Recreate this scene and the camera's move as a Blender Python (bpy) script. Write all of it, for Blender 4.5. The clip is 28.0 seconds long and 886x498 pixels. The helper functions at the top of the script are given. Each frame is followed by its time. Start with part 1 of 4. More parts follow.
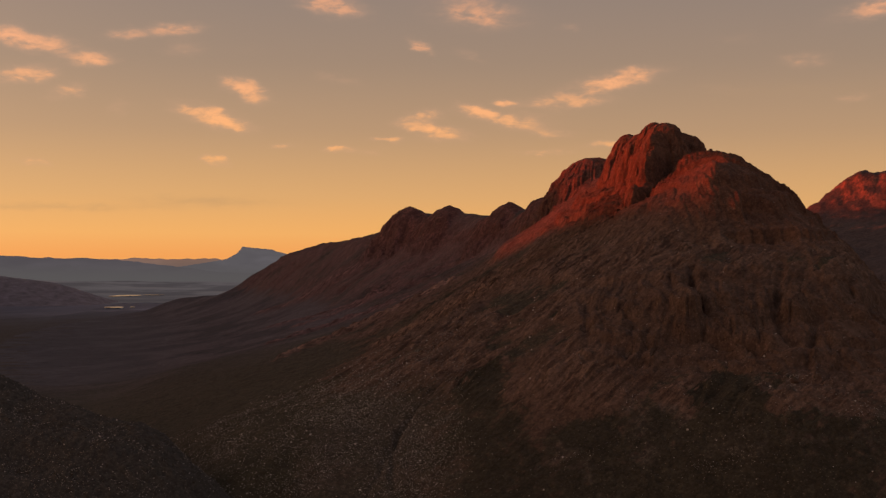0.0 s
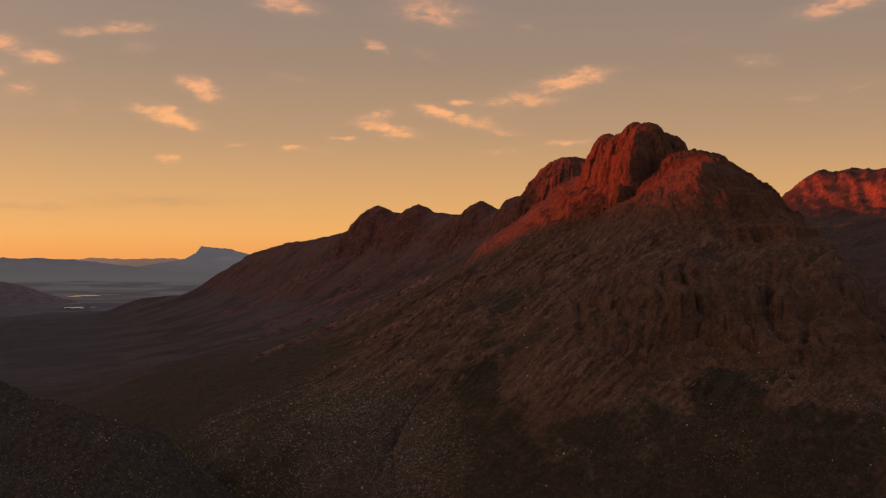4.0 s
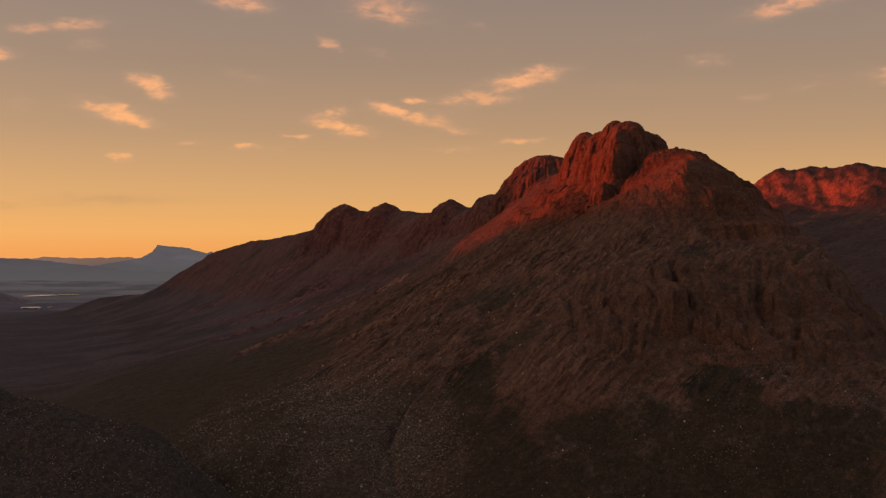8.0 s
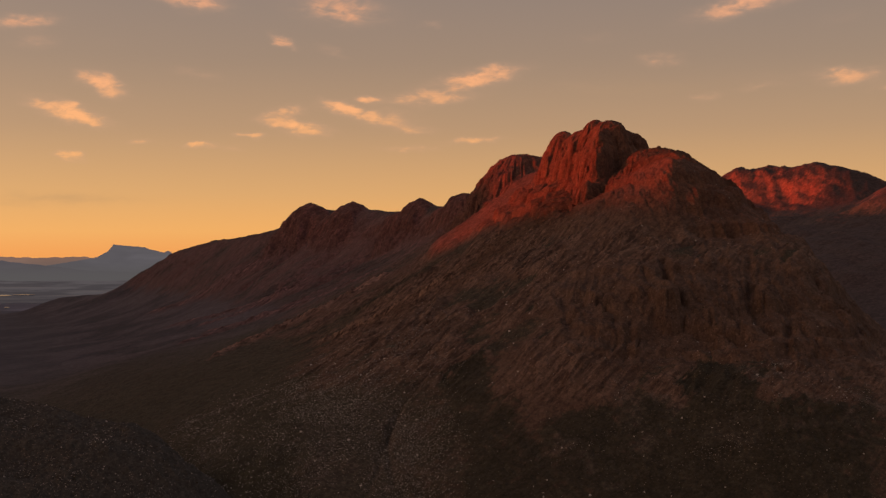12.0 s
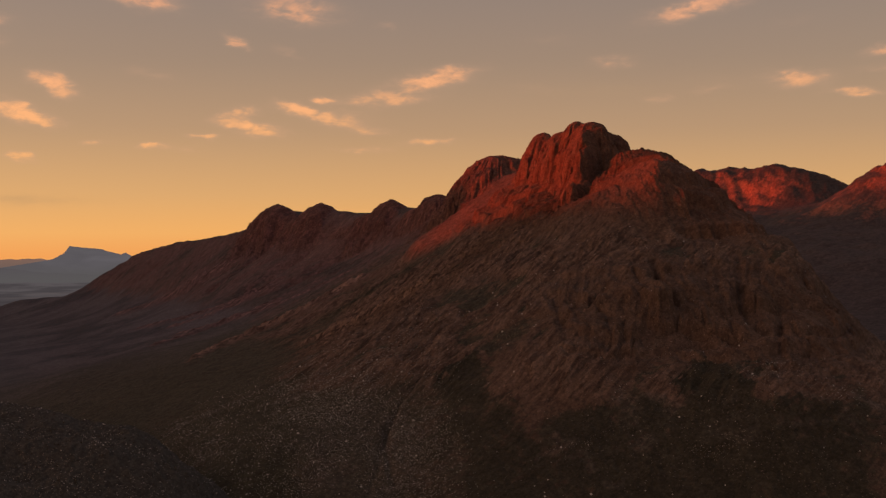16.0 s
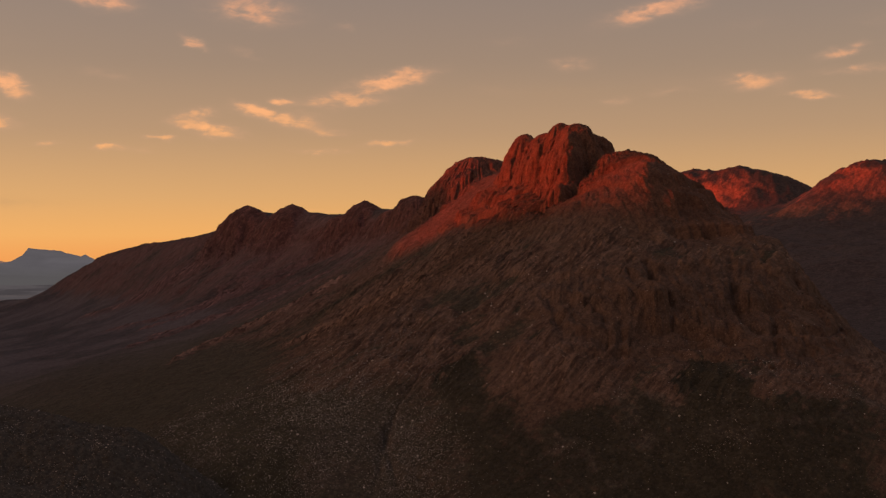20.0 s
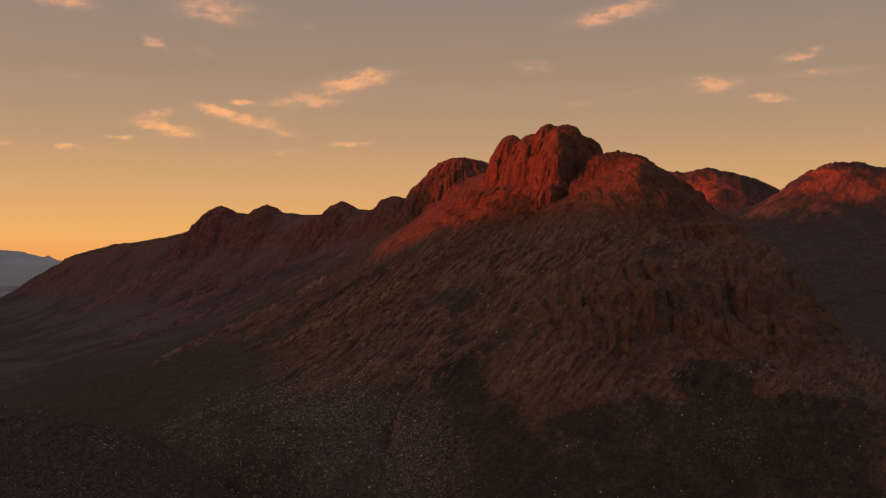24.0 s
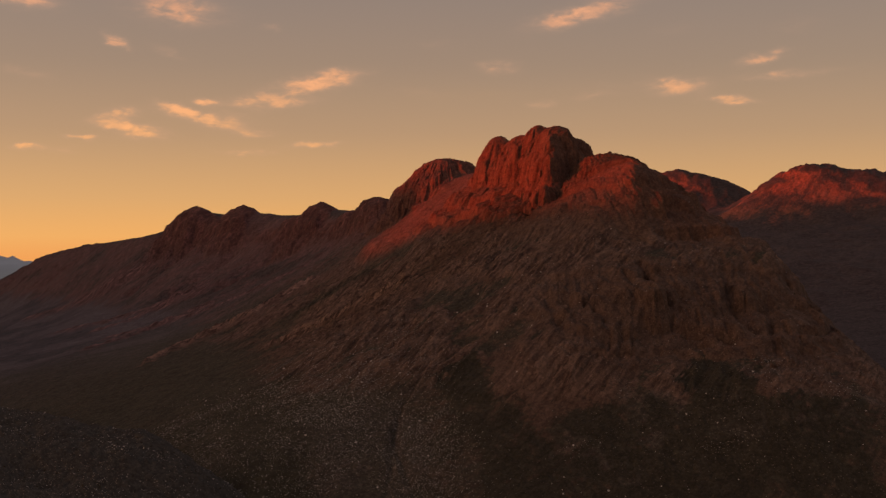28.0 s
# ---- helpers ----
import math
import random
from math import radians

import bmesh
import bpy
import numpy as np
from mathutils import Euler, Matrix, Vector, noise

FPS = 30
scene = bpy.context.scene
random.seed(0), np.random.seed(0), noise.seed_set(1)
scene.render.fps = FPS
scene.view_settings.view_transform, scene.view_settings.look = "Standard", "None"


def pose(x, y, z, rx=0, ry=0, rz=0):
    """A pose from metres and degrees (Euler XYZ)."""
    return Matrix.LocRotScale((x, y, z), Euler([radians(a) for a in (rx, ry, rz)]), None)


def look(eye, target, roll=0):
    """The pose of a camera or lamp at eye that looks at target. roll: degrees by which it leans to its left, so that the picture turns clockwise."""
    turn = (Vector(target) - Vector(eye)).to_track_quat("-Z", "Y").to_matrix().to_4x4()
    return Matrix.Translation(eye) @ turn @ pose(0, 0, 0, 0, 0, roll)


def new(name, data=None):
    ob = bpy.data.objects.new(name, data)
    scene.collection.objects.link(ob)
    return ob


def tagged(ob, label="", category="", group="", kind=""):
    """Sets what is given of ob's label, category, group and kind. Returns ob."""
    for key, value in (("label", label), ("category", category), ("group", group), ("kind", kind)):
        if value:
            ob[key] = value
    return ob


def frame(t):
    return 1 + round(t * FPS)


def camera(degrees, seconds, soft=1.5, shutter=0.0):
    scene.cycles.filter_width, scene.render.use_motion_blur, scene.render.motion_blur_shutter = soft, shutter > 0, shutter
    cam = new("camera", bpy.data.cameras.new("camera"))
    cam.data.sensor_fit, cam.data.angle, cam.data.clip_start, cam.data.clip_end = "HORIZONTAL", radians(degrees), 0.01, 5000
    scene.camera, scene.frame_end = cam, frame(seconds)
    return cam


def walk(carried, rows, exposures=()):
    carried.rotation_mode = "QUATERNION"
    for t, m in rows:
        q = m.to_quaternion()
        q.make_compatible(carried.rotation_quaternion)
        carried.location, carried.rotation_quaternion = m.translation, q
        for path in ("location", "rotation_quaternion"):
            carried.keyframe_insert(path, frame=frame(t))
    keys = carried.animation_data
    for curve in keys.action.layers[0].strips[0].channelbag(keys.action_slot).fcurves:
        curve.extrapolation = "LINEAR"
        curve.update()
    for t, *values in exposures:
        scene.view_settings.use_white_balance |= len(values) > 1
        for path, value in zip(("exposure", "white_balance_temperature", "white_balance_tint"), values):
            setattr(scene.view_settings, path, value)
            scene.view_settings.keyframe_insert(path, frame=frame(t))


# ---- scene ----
# the drone's path: seconds, x, y, z, and the turn of pose()
PATH = [
    (0, 0.00, 0.00, 125.00, 90.404, -0.366, 1.860),
    (1, -4.43, -1.21, 124.92, 90.412, -0.356, 1.347),
    (2, -8.80, -2.03, 124.83, 90.401, -0.309, 0.831),
    (3, -13.15, -2.55, 124.75, 90.388, -0.260, 0.307),
    (4, -17.48, -2.85, 124.68, 90.375, -0.219, -0.227),
    (5, -21.80, -3.01, 124.63, 90.362, -0.185, -0.766),
    (6, -26.12, -3.06, 124.58, 90.345, -0.154, -1.308),
    (7, -30.44, -3.04, 124.55, 90.325, -0.123, -1.850),
    (8, -34.76, -2.99, 124.52, 90.303, -0.091, -2.391),
    (9, -39.08, -2.93, 124.50, 90.281, -0.059, -2.930),
    (10, -43.40, -2.86, 124.49, 90.263, -0.028, -3.468),
    (11, -47.73, -2.79, 124.47, 90.252, 0.001, -4.005),
    (12, -52.05, -2.71, 124.46, 90.250, 0.028, -4.541),
    (13, -56.36, -2.63, 124.44, 90.257, 0.051, -5.074),
    (14, -60.67, -2.53, 124.41, 90.271, 0.073, -5.603),
    (15, -64.97, -2.39, 124.36, 90.290, 0.095, -6.127),
    (16, -69.24, -2.22, 124.31, 90.312, 0.117, -6.642),
    (17, -73.50, -1.99, 124.23, 90.334, 0.140, -7.148),
    (18, -77.74, -1.70, 124.14, 90.353, 0.161, -7.642),
    (19, -81.96, -1.34, 124.04, 90.370, 0.178, -8.124),
    (20, -86.15, -0.90, 123.92, 90.384, 0.188, -8.594),
    (21, -90.33, -0.40, 123.79, 90.397, 0.188, -9.053),
    (22, -94.50, 0.16, 123.65, 90.411, 0.177, -9.503),
    (23, -98.66, 0.75, 123.52, 90.425, 0.157, -9.946),
    (24, -102.82, 1.36, 123.40, 90.441, 0.133, -10.384),
    (25, -106.99, 1.94, 123.31, 90.456, 0.113, -10.817),
    (26, -111.20, 2.44, 123.25, 90.467, 0.105, -11.244),
    (27, -115.45, 2.80, 123.25, 90.471, 0.107, -11.664),
    (28, -119.78, 2.94, 123.33, 90.473, 0.094, -12.073),
]
cam = camera(40.07, 28.0, 1.35)
walk(cam, [(t, pose(*p)) for t, *p in PATH])

# ---- world, sun and sky ----
SUN_AZ, SUN_EL = -88.0, 3.6          # degrees, clockwise from +y; above the horizon

# clouds of the dome: bearing, height, half width, half height (degrees), lean, weight
CLOUDS_BRIGHT = [
    (-7.23, 11.61, 1.28, 0.43, -0.10, 0.80),
    (-0.44, 11.49, 2.13, 0.69, -0.10, 0.50),
    (-2.96, 9.85, 0.53, 0.24, -0.35, 0.80),
    (-11.14, 7.74, 0.85, 0.43, -0.30, 1.00),
    (-12.94, 6.53, 1.17, 0.37, -0.20, 1.00),
    (-11.82, 6.06, 0.93, 0.27, -0.10, 0.60),
    (-2.81, 6.66, 0.72, 0.24, 0.15, 0.90),
    (-2.40, 5.98, 1.23, 0.29, -0.10, 0.95),
    (-0.20, 6.86, 0.80, 0.21, -0.25, 0.90),
    (1.06, 6.42, 1.47, 0.29, -0.20, 0.60),
    (3.84, 7.33, 1.47, 0.29, 0.05, 0.55),
    (6.25, 8.32, 1.65, 0.35, 0.20, 0.80),
    (1.05, 7.31, 0.45, 0.13, 0.00, 0.70),
    (-4.53, 5.51, 0.64, 0.13, -0.05, 0.70),
    (-6.84, 5.06, 0.56, 0.16, 0.00, 0.80),
    (-5.33, 4.95, 0.64, 0.19, 0.00, 0.40),
]
CLOUDS_WISPS = [
    (-9.29, 5.15, 0.67, 0.11, 0.00, 0.60),
    (-12.59, 4.43, 0.53, 0.21, -0.10, 0.80),
    (-20.50, 4.17, 0.59, 0.19, -0.05, 0.60),
    (-20.89, 8.00, 1.07, 0.32, 0.10, 0.90),
    (-19.08, 7.35, 0.75, 0.29, 0.20, 0.70),
    (-18.16, 8.84, 0.91, 0.27, 0.05, 0.90),
    (-20.31, 9.42, 1.28, 0.35, -0.05, 0.90),
    (-21.65, 9.80, 0.59, 0.32, 0.00, 0.80),
    (-16.39, 10.04, 0.91, 0.24, 0.10, 0.60),
    (-14.24, 10.34, 1.01, 0.24, 0.05, 0.70),
    (-13.98, 9.49, 0.80, 0.37, 0.00, 0.40),
    (-16.86, 6.73, 0.53, 0.35, 0.00, 0.35),
    (-6.81, 8.29, 1.07, 0.24, -0.10, 0.35),
    (-0.64, 9.42, 0.75, 0.21, -0.30, 0.30),
    (2.93, 4.96, 1.28, 0.13, 0.00, 0.40),
    (3.19, 5.83, 1.01, 0.16, 0.00, 0.35),
]
CLOUDS_EAST = [
    (22.92, 8.02, 1.28, 0.29, -0.08, 0.70),
    (25.47, 7.25, 1.01, 0.16, -0.05, 0.70),
    (26.98, 9.10, 0.91, 0.24, 0.20, 0.70),
    (27.35, 8.30, 1.73, 0.19, 0.05, 0.45),
    (18.89, 11.41, 2.27, 0.45, 0.20, 0.60),
    (14.78, 8.95, 0.91, 0.27, -0.10, 0.35),
    (11.72, 10.06, 1.20, 0.27, 0.00, 0.20),
    (6.00, 5.34, 1.12, 0.16, 0.05, 0.60),
    (4.03, 10.69, 0.43, 0.19, 0.00, 0.30),
    (16.64, 7.18, 0.80, 0.16, 0.00, 0.25),
    (19.01, 7.59, 1.07, 0.16, 0.10, 0.30),
]
CLOUDS_VEIL = [
    (5.4, 7.69, 2.81, 0.66, 0.22, 0.17),
    (2.22, 6.66, 1.79, 0.41, -0.2, 0.17),
    (11.01, 7.79, 1.41, 0.23, -0.05, 0.18),
    (14.29, 8.96, 1.15, 0.38, 0, 0.16),
    (2.9, 5.0, 1.28, 0.18, 0, 0.17),
    (16.65, 7.27, 0.72, 0.15, 0, 0.20),
    (17.61, 11.12, 1.28, 0.41, 0.2, 0.25),
    (-0.2, 11.34, 1.15, 0.56, 0, 0.20),
    (22.83, 10.51, 1.53, 0.36, 0.1, 0.15),
    (19.2, 8.06, 1.53, 0.26, 0, 0.16),
    (22.56, 7.59, 1.53, 0.23, 0, 0.17),
    (28.31, 10.49, 1.28, 0.46, 0.1, 0.18),
    (29.27, 8.26, 1.15, 0.2, 0.1, 0.17),
    (25.34, 5.58, 2.3, 0.2, 0, 0.12),
    (-1.87, 5.55, 1.28, 0.18, 0, 0.17),
    (-12.04, 7.79, 0.77, 0.15, 0, 0.15),
    (-11.02, 9.49, 1.02, 0.36, 0, 0.11),
    (6.71, 8.35, 1.02, 0.26, 0, 0.15),
]
STREAKS_DARK = [
    (-19.52, 2.18, 3.46, 0.13, 0.00, 0.80),
    (-13.03, 2.52, 2.40, 0.19, 0.00, 0.75),
    (14.10, 7.65, 3.20, 0.27, 0.00, 0.25),
]


class Graph:
    """Shortcuts for building a node tree."""

    def __init__(self, tree):
        self.tree = tree
        tree.nodes.clear()

    def node(self, kind, **props):
        n = self.tree.nodes.new(kind)
        for k, v in props.items():
            setattr(n, k, v)
        return n

    def put(self, socket, value):
        if isinstance(value, bpy.types.NodeSocket):
            self.tree.links.new(value, socket)
        elif value is not None:
            socket.default_value = value

    def math(self, op, a, b=None, c=None, clamp=False):
        n = self.node("ShaderNodeMath", operation=op, use_clamp=clamp)
        for s, v in zip(n.inputs, (a, b, c)):
            self.put(s, v)
        return n.outputs[0]

    def dot(self, a, b):
        n = self.node("ShaderNodeVectorMath", operation="DOT_PRODUCT")
        self.put(n.inputs[0], a)
        self.put(n.inputs[1], b)
        return n.outputs["Value"]

    def noise(self, vec, scale, detail=4.0, rough=0.5, warp=0.0):
        n = self.node("ShaderNodeTexNoise")
        self.put(n.inputs["Vector"], vec)
        n.inputs["Scale"].default_value, n.inputs["Detail"].default_value = scale, detail
        n.inputs["Roughness"].default_value, n.inputs["Distortion"].default_value = rough, warp
        return n.outputs["Fac"]

    def scaled(self, vec, s):
        n = self.node("ShaderNodeVectorMath", operation="MULTIPLY")
        self.put(n.inputs[0], vec)
        n.inputs[1].default_value = s
        return n.outputs[0]

    def step(self, x, lo, hi, a=0.0, b=1.0):
        n = self.node("ShaderNodeMapRange", interpolation_type="SMOOTHSTEP")
        self.put(n.inputs["Value"], x)
        for k, v in (("From Min", lo), ("From Max", hi), ("To Min", a), ("To Max", b)):
            self.put(n.inputs[k], v)
        return n.outputs["Result"]

    def mix(self, fac, a, b, blend="MIX"):
        n = self.node("ShaderNodeMix", data_type="RGBA", blend_type=blend)
        self.put(n.inputs["Factor"], fac)
        self.put(n.inputs[6], a if isinstance(a, bpy.types.NodeSocket) else (*a, 1))
        self.put(n.inputs[7], b if isinstance(b, bpy.types.NodeSocket) else (*b, 1))
        return n.outputs[2]

    def ramp(self, x, stops):
        n = self.node("ShaderNodeValToRGB")
        self.put(n.inputs[0], x)
        el = n.color_ramp.elements
        while len(el) < len(stops):
            el.new(0.5)
        for e, (p, c) in zip(el, stops):
            e.position, e.color = p, (*c, 1)
        return n.outputs[0]


def build_world():
    world = bpy.data.worlds.new("dusk_sky")
    scene.world = world
    world.use_nodes = True
    g = Graph(world.node_tree)
    way = g.node("ShaderNodeTexCoord").outputs["Generated"]
    sep = g.node("ShaderNodeSeparateXYZ")
    g.put(sep.inputs[0], way)
    x, y, z = sep.outputs
    az = g.math("MULTIPLY", g.math("ARCTAN2", x, y), 57.2958)
    el = g.math("MULTIPLY", g.math("ARCSINE", z), 57.2958)
    # clear sky: warm at the horizon, greyer and bluer above
    up = g.math("DIVIDE", el, 90.0, clamp=True)
    grad = g.ramp(up, [(0.0, (0.87, 0.345, 0.094)), (0.012, (0.835, 0.400, 0.126)), (0.032, (0.66, 0.345, 0.142)),
                       (0.065, (0.445, 0.252, 0.141)), (0.10, (0.325, 0.203, 0.138)), (0.14, (0.262, 0.180, 0.145)),
                       (0.35, (0.175, 0.142, 0.142)), (1.0, (0.125, 0.117, 0.132))])
    # the glow is strongest towards the sun's side of the sky
    side = g.step(az, -30.0, 45.0, 1.01, 0.965)
    grad = g.mix(1.0, grad, g.ramp(g.math("MULTIPLY", side, 0.5), [(0.0, (0, 0, 0)), (1.0, (2, 2, 2))]), "MULTIPLY")
    # and far stronger round the place where the sun goes down
    a, e = radians(SUN_AZ), radians(SUN_EL)
    near = g.math("MAXIMUM", g.dot(way, (math.sin(a) * math.cos(e), math.cos(a) * math.cos(e), math.sin(e))), 0.0)
    near = g.math("POWER", near, 4.0)
    grad = g.mix(g.math("MULTIPLY", near, 0.9), grad, (1.5, 0.72, 0.34))
    flat = g.node("ShaderNodeCombineXYZ")
    g.put(flat.inputs[0], az), g.put(flat.inputs[1], el)
    flat.inputs[2].default_value = 1.0
    wob = g.node("ShaderNodeTexNoise")
    g.put(wob.inputs["Vector"], g.scaled(flat.outputs[0], (0.8, 1.8, 1.0)))
    wob.inputs["Scale"].default_value, wob.inputs["Detail"].default_value = 1.3, 4
    shift = g.node("ShaderNodeVectorMath", operation="MULTIPLY_ADD")
    g.put(shift.inputs[0], wob.outputs["Color"])
    shift.inputs[1].default_value = (1.1, 0.5, 0)
    sub = g.node("ShaderNodeVectorMath", operation="SUBTRACT")
    g.put(sub.inputs[0], flat.outputs[0])
    sub.inputs[1].default_value = (0.55, 0.25, 0)
    g.put(shift.inputs[2], sub.outputs[0])
    here = shift.outputs[0]

    def heap(clouds):
        acc = 0.0
        for a, e, w, h, s, b in clouds:
            w, h = w * 1.28, h * 1.25
            p = g.dot(here, (1 / w, 0, -a / w))
            q = g.dot(here, (-s / h, 1 / h, (s * a - e) / h))
            r2 = g.math("MULTIPLY_ADD", q, q, g.math("MULTIPLY", p, p))
            acc = g.math("MULTIPLY_ADD", g.math("POWER", 0.33, r2), b, acc)
        return acc

    wisp = g.noise(g.scaled(flat.outputs[0], (0.75, 2.2, 1)), 1.3, 4, 0.5, 0.5)
    puff = g.noise(g.scaled(flat.outputs[0], (1.0, 1.9, 1)), 1.9, 4, 0.52, 0.5)
    tex = g.math("MULTIPLY_ADD", puff, 1.0, g.math("MULTIPLY_ADD", wisp, 0.9, -0.27))
    mass = heap(CLOUDS_BRIGHT + CLOUDS_WISPS + CLOUDS_EAST + CLOUDS_VEIL)
    lit = g.math("MULTIPLY", mass, tex)
    core = g.math("MULTIPLY", g.math("POWER", g.step(lit, 0.05, 0.98), 1.35), 0.76)
    veil = g.math("MULTIPLY", g.math("MULTIPLY", g.step(mass, 0.02, 0.75), g.step(wisp, 0.25, 0.70, 0.3, 1.0)), 0.40)
    amount = g.math("ADD", core, veil, clamp=True)
    low = g.step(el, 3.0, 11.0)
    hue = g.mix(low, (0.97, 0.42, 0.15), (0.84, 0.365, 0.18))
    # thin edges are pinker and dimmer than the lit cores
    hue = g.mix(g.step(amount, 0.05, 0.6), (0.60, 0.315, 0.195), hue)
    sky = g.mix(amount, grad, hue)
    dark = g.math("MULTIPLY", heap(STREAKS_DARK), g.math("MULTIPLY", wisp, 0.75), clamp=True)
    sky = g.mix(dark, sky, (0.44, 0.25, 0.13))
    # below the horizon the haze of the plain
    sky = g.mix(g.step(el, -3.0, -0.3), (0.10, 0.075, 0.06), sky)
    glow = g.node("ShaderNodeBackground")
    g.put(glow.inputs["Color"], sky)
    glow.inputs["Strength"].default_value = 1.0
    air = g.node("ShaderNodeTexSky", sky_type="NISHITA", sun_disc=False)
    air.sun_elevation, air.sun_rotation = radians(SUN_EL), radians(SUN_AZ)
    thin = g.node("ShaderNodeBackground")
    g.put(thin.inputs["Color"], air.outputs[0])
    thin.inputs["Strength"].default_value = 0.03
    add = g.node("ShaderNodeAddShader")
    g.put(add.inputs[0], glow.outputs[0]), g.put(add.inputs[1], thin.outputs[0])
    out = g.node("ShaderNodeOutputWorld")
    g.put(out.inputs["Surface"], add.outputs[0])


build_world()

sun = new("sun", bpy.data.lights.new("sun", "SUN"))
sun.data.energy, sun.data.angle, sun.data.color = 4.4, radians(1.3), (1.0, 0.060, 0.007)
sun_way = Vector((math.sin(radians(SUN_AZ)) * math.cos(radians(SUN_EL)), math.cos(radians(SUN_AZ)) * math.cos(radians(SUN_EL)), math.sin(radians(SUN_EL))))
sun.matrix_world = look(sun_way * 900, (0, 0, 0))

# ---- materials ----


def material(name):
    m = bpy.data.materials.new(name)
    m.use_nodes = True
    return m, Graph(m.node_tree)


def finish(g, color, rough=0.9, bump=None, spec=0.2):
    b = g.node("ShaderNodeBsdfPrincipled")
    g.put(b.inputs["Base Color"], color if isinstance(color, bpy.types.NodeSocket) else (*color, 1))
    g.put(b.inputs["Roughness"], rough)
    b.inputs["Specular IOR Level"].default_value = spec
    if bump:
        height, strength, far = bump
        n = g.node("ShaderNodeBump")
        n.inputs["Strength"].default_value, n.inputs["Distance"].default_value = strength, far
        g.put(n.inputs["Height"], height)
        g.put(b.inputs["Normal"], n.outputs[0])
    out = g.node("ShaderNodeOutputMaterial")
    g.put(out.inputs["Surface"], b.outputs[0])
    return b


def hillside(name, rock, pale, scrub, size=1.0, cover=0.5, speck=0.0, strata=0.3, slabs=0.5, joints=0.3, plain=False):
    """Weathered sandstone with low scrub wherever it is not too steep. size: the grain's scale in the distance."""
    m, g = material(name)
    geo = g.node("ShaderNodeNewGeometry")
    pos = geo.outputs["Position"]
    sep = g.node("ShaderNodeSeparateXYZ")
    g.put(sep.inputs[0], geo.outputs["Normal"])
    place = g.node("ShaderNodeSeparateXYZ")
    g.put(place.inputs[0], pos)
    high = place.outputs[2]
    broad = g.noise(pos, 0.016 / size, 5, 0.6, 0.5)
    mid = g.noise(pos, 0.10 / size, 5, 0.68, 0.3)
    fine = g.noise(pos, 0.62 / size, 4, 0.7)
    bands = g.noise(g.scaled(pos, (0.012, 0.012, 0.35)), 1.0 / size, 4, 0.6, 0.6)
    # tilted beds crop out as slabs that run down the slope
    bed = g.node("ShaderNodeCombineXYZ")
    g.put(bed.inputs[0], g.dot(pos, (-0.042, -0.034, -0.029)))
    g.put(bed.inputs[1], g.dot(pos, (0.230, -0.284, 0.0)))
    g.put(bed.inputs[2], g.dot(pos, (0.130, 0.105, -0.304)))
    streak = g.noise(bed.outputs[0], 1.0 / size, 6, 0.72, 0.25)
    tone = g.math("MULTIPLY_ADD", bands, strata, g.math("MULTIPLY", mid, 1.0 - strata))
    tone = g.math("MULTIPLY_ADD", streak, slabs, g.math("MULTIPLY", tone, 1.0 - slabs))
    # broken stone: chips and clods of two sizes, each with its own shade
    chips = []
    for k in (0.42, 1.25):
        v = g.node("ShaderNodeTexVoronoi")
        g.put(v.inputs["Vector"], pos)
        v.inputs["Scale"].default_value = k / size
        shade = g.node("ShaderNodeSeparateColor")
        g.put(shade.inputs[0], v.outputs["Color"])
        chips.append((shade.outputs[0], v.outputs["Distance"]))
    chip = g.math("MULTIPLY_ADD", chips[0][0], 0.45, g.math("MULTIPLY", chips[1][0], 0.55))
    # upright joints, and dark streaks that paint the flutes' shade down the faces
    upright = g.noise(g.scaled(pos, (0.17, 0.17, 0.022)), 1.0 / size, 4, 0.62, 0.5)
    bare, thicket, gravel = (g.node("ShaderNodeAttribute", attribute_name=k).outputs["Fac"] for k in ("bare", "thicket", "gravel"))
    rib = g.node("ShaderNodeAttribute", attribute_name="rib").outputs["Fac"]
    column = g.math("MULTIPLY", g.math("SUBTRACT", bare, rib, clamp=True), min(0.7, joints))
    tone = g.math("ADD", g.math("MULTIPLY", tone, g.math("SUBTRACT", 1.0, column)), g.math("MULTIPLY", g.math("SUBTRACT", 1.0, upright), column))
    stone = g.mix(g.step(tone, 0.36, 0.66), rock, pale)
    stone = g.mix(g.math("MULTIPLY", rib, 0.85), stone, g.mix(g.step(streak, 0.42, 0.54), tuple(c * 0.6 for c in rock), tuple(c * (2.3 if size < 1.5 else 1.45) for c in pale)))
    thin = g.noise(g.scaled(pos, (0.42, 0.42, 0.07)), 1.0 / size, 3, 0.6, 0.3)
    fissure = g.math("MULTIPLY", g.step(g.math("ABSOLUTE", g.math("SUBTRACT", upright, 0.5)), 0.0, 0.035), g.step(g.math("ABSOLUTE", g.math("SUBTRACT", thin, 0.5)), -0.01, 0.045))
    open_rock = g.math("MULTIPLY_ADD", bare, joints * 0.85, joints * 0.15)
    calm = g.math("MULTIPLY_ADD", bare, -0.6, 1.0)
    stone = g.mix(g.math("MULTIPLY", g.step(fine, 0.35, 0.68, 0.28, 0.0), calm), stone, (0.022, 0.014, 0.011))
    # upper bare faces tinted redder, to carry more of the sunset light
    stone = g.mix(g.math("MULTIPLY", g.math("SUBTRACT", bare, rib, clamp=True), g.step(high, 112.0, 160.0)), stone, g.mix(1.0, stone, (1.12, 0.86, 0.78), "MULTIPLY"))
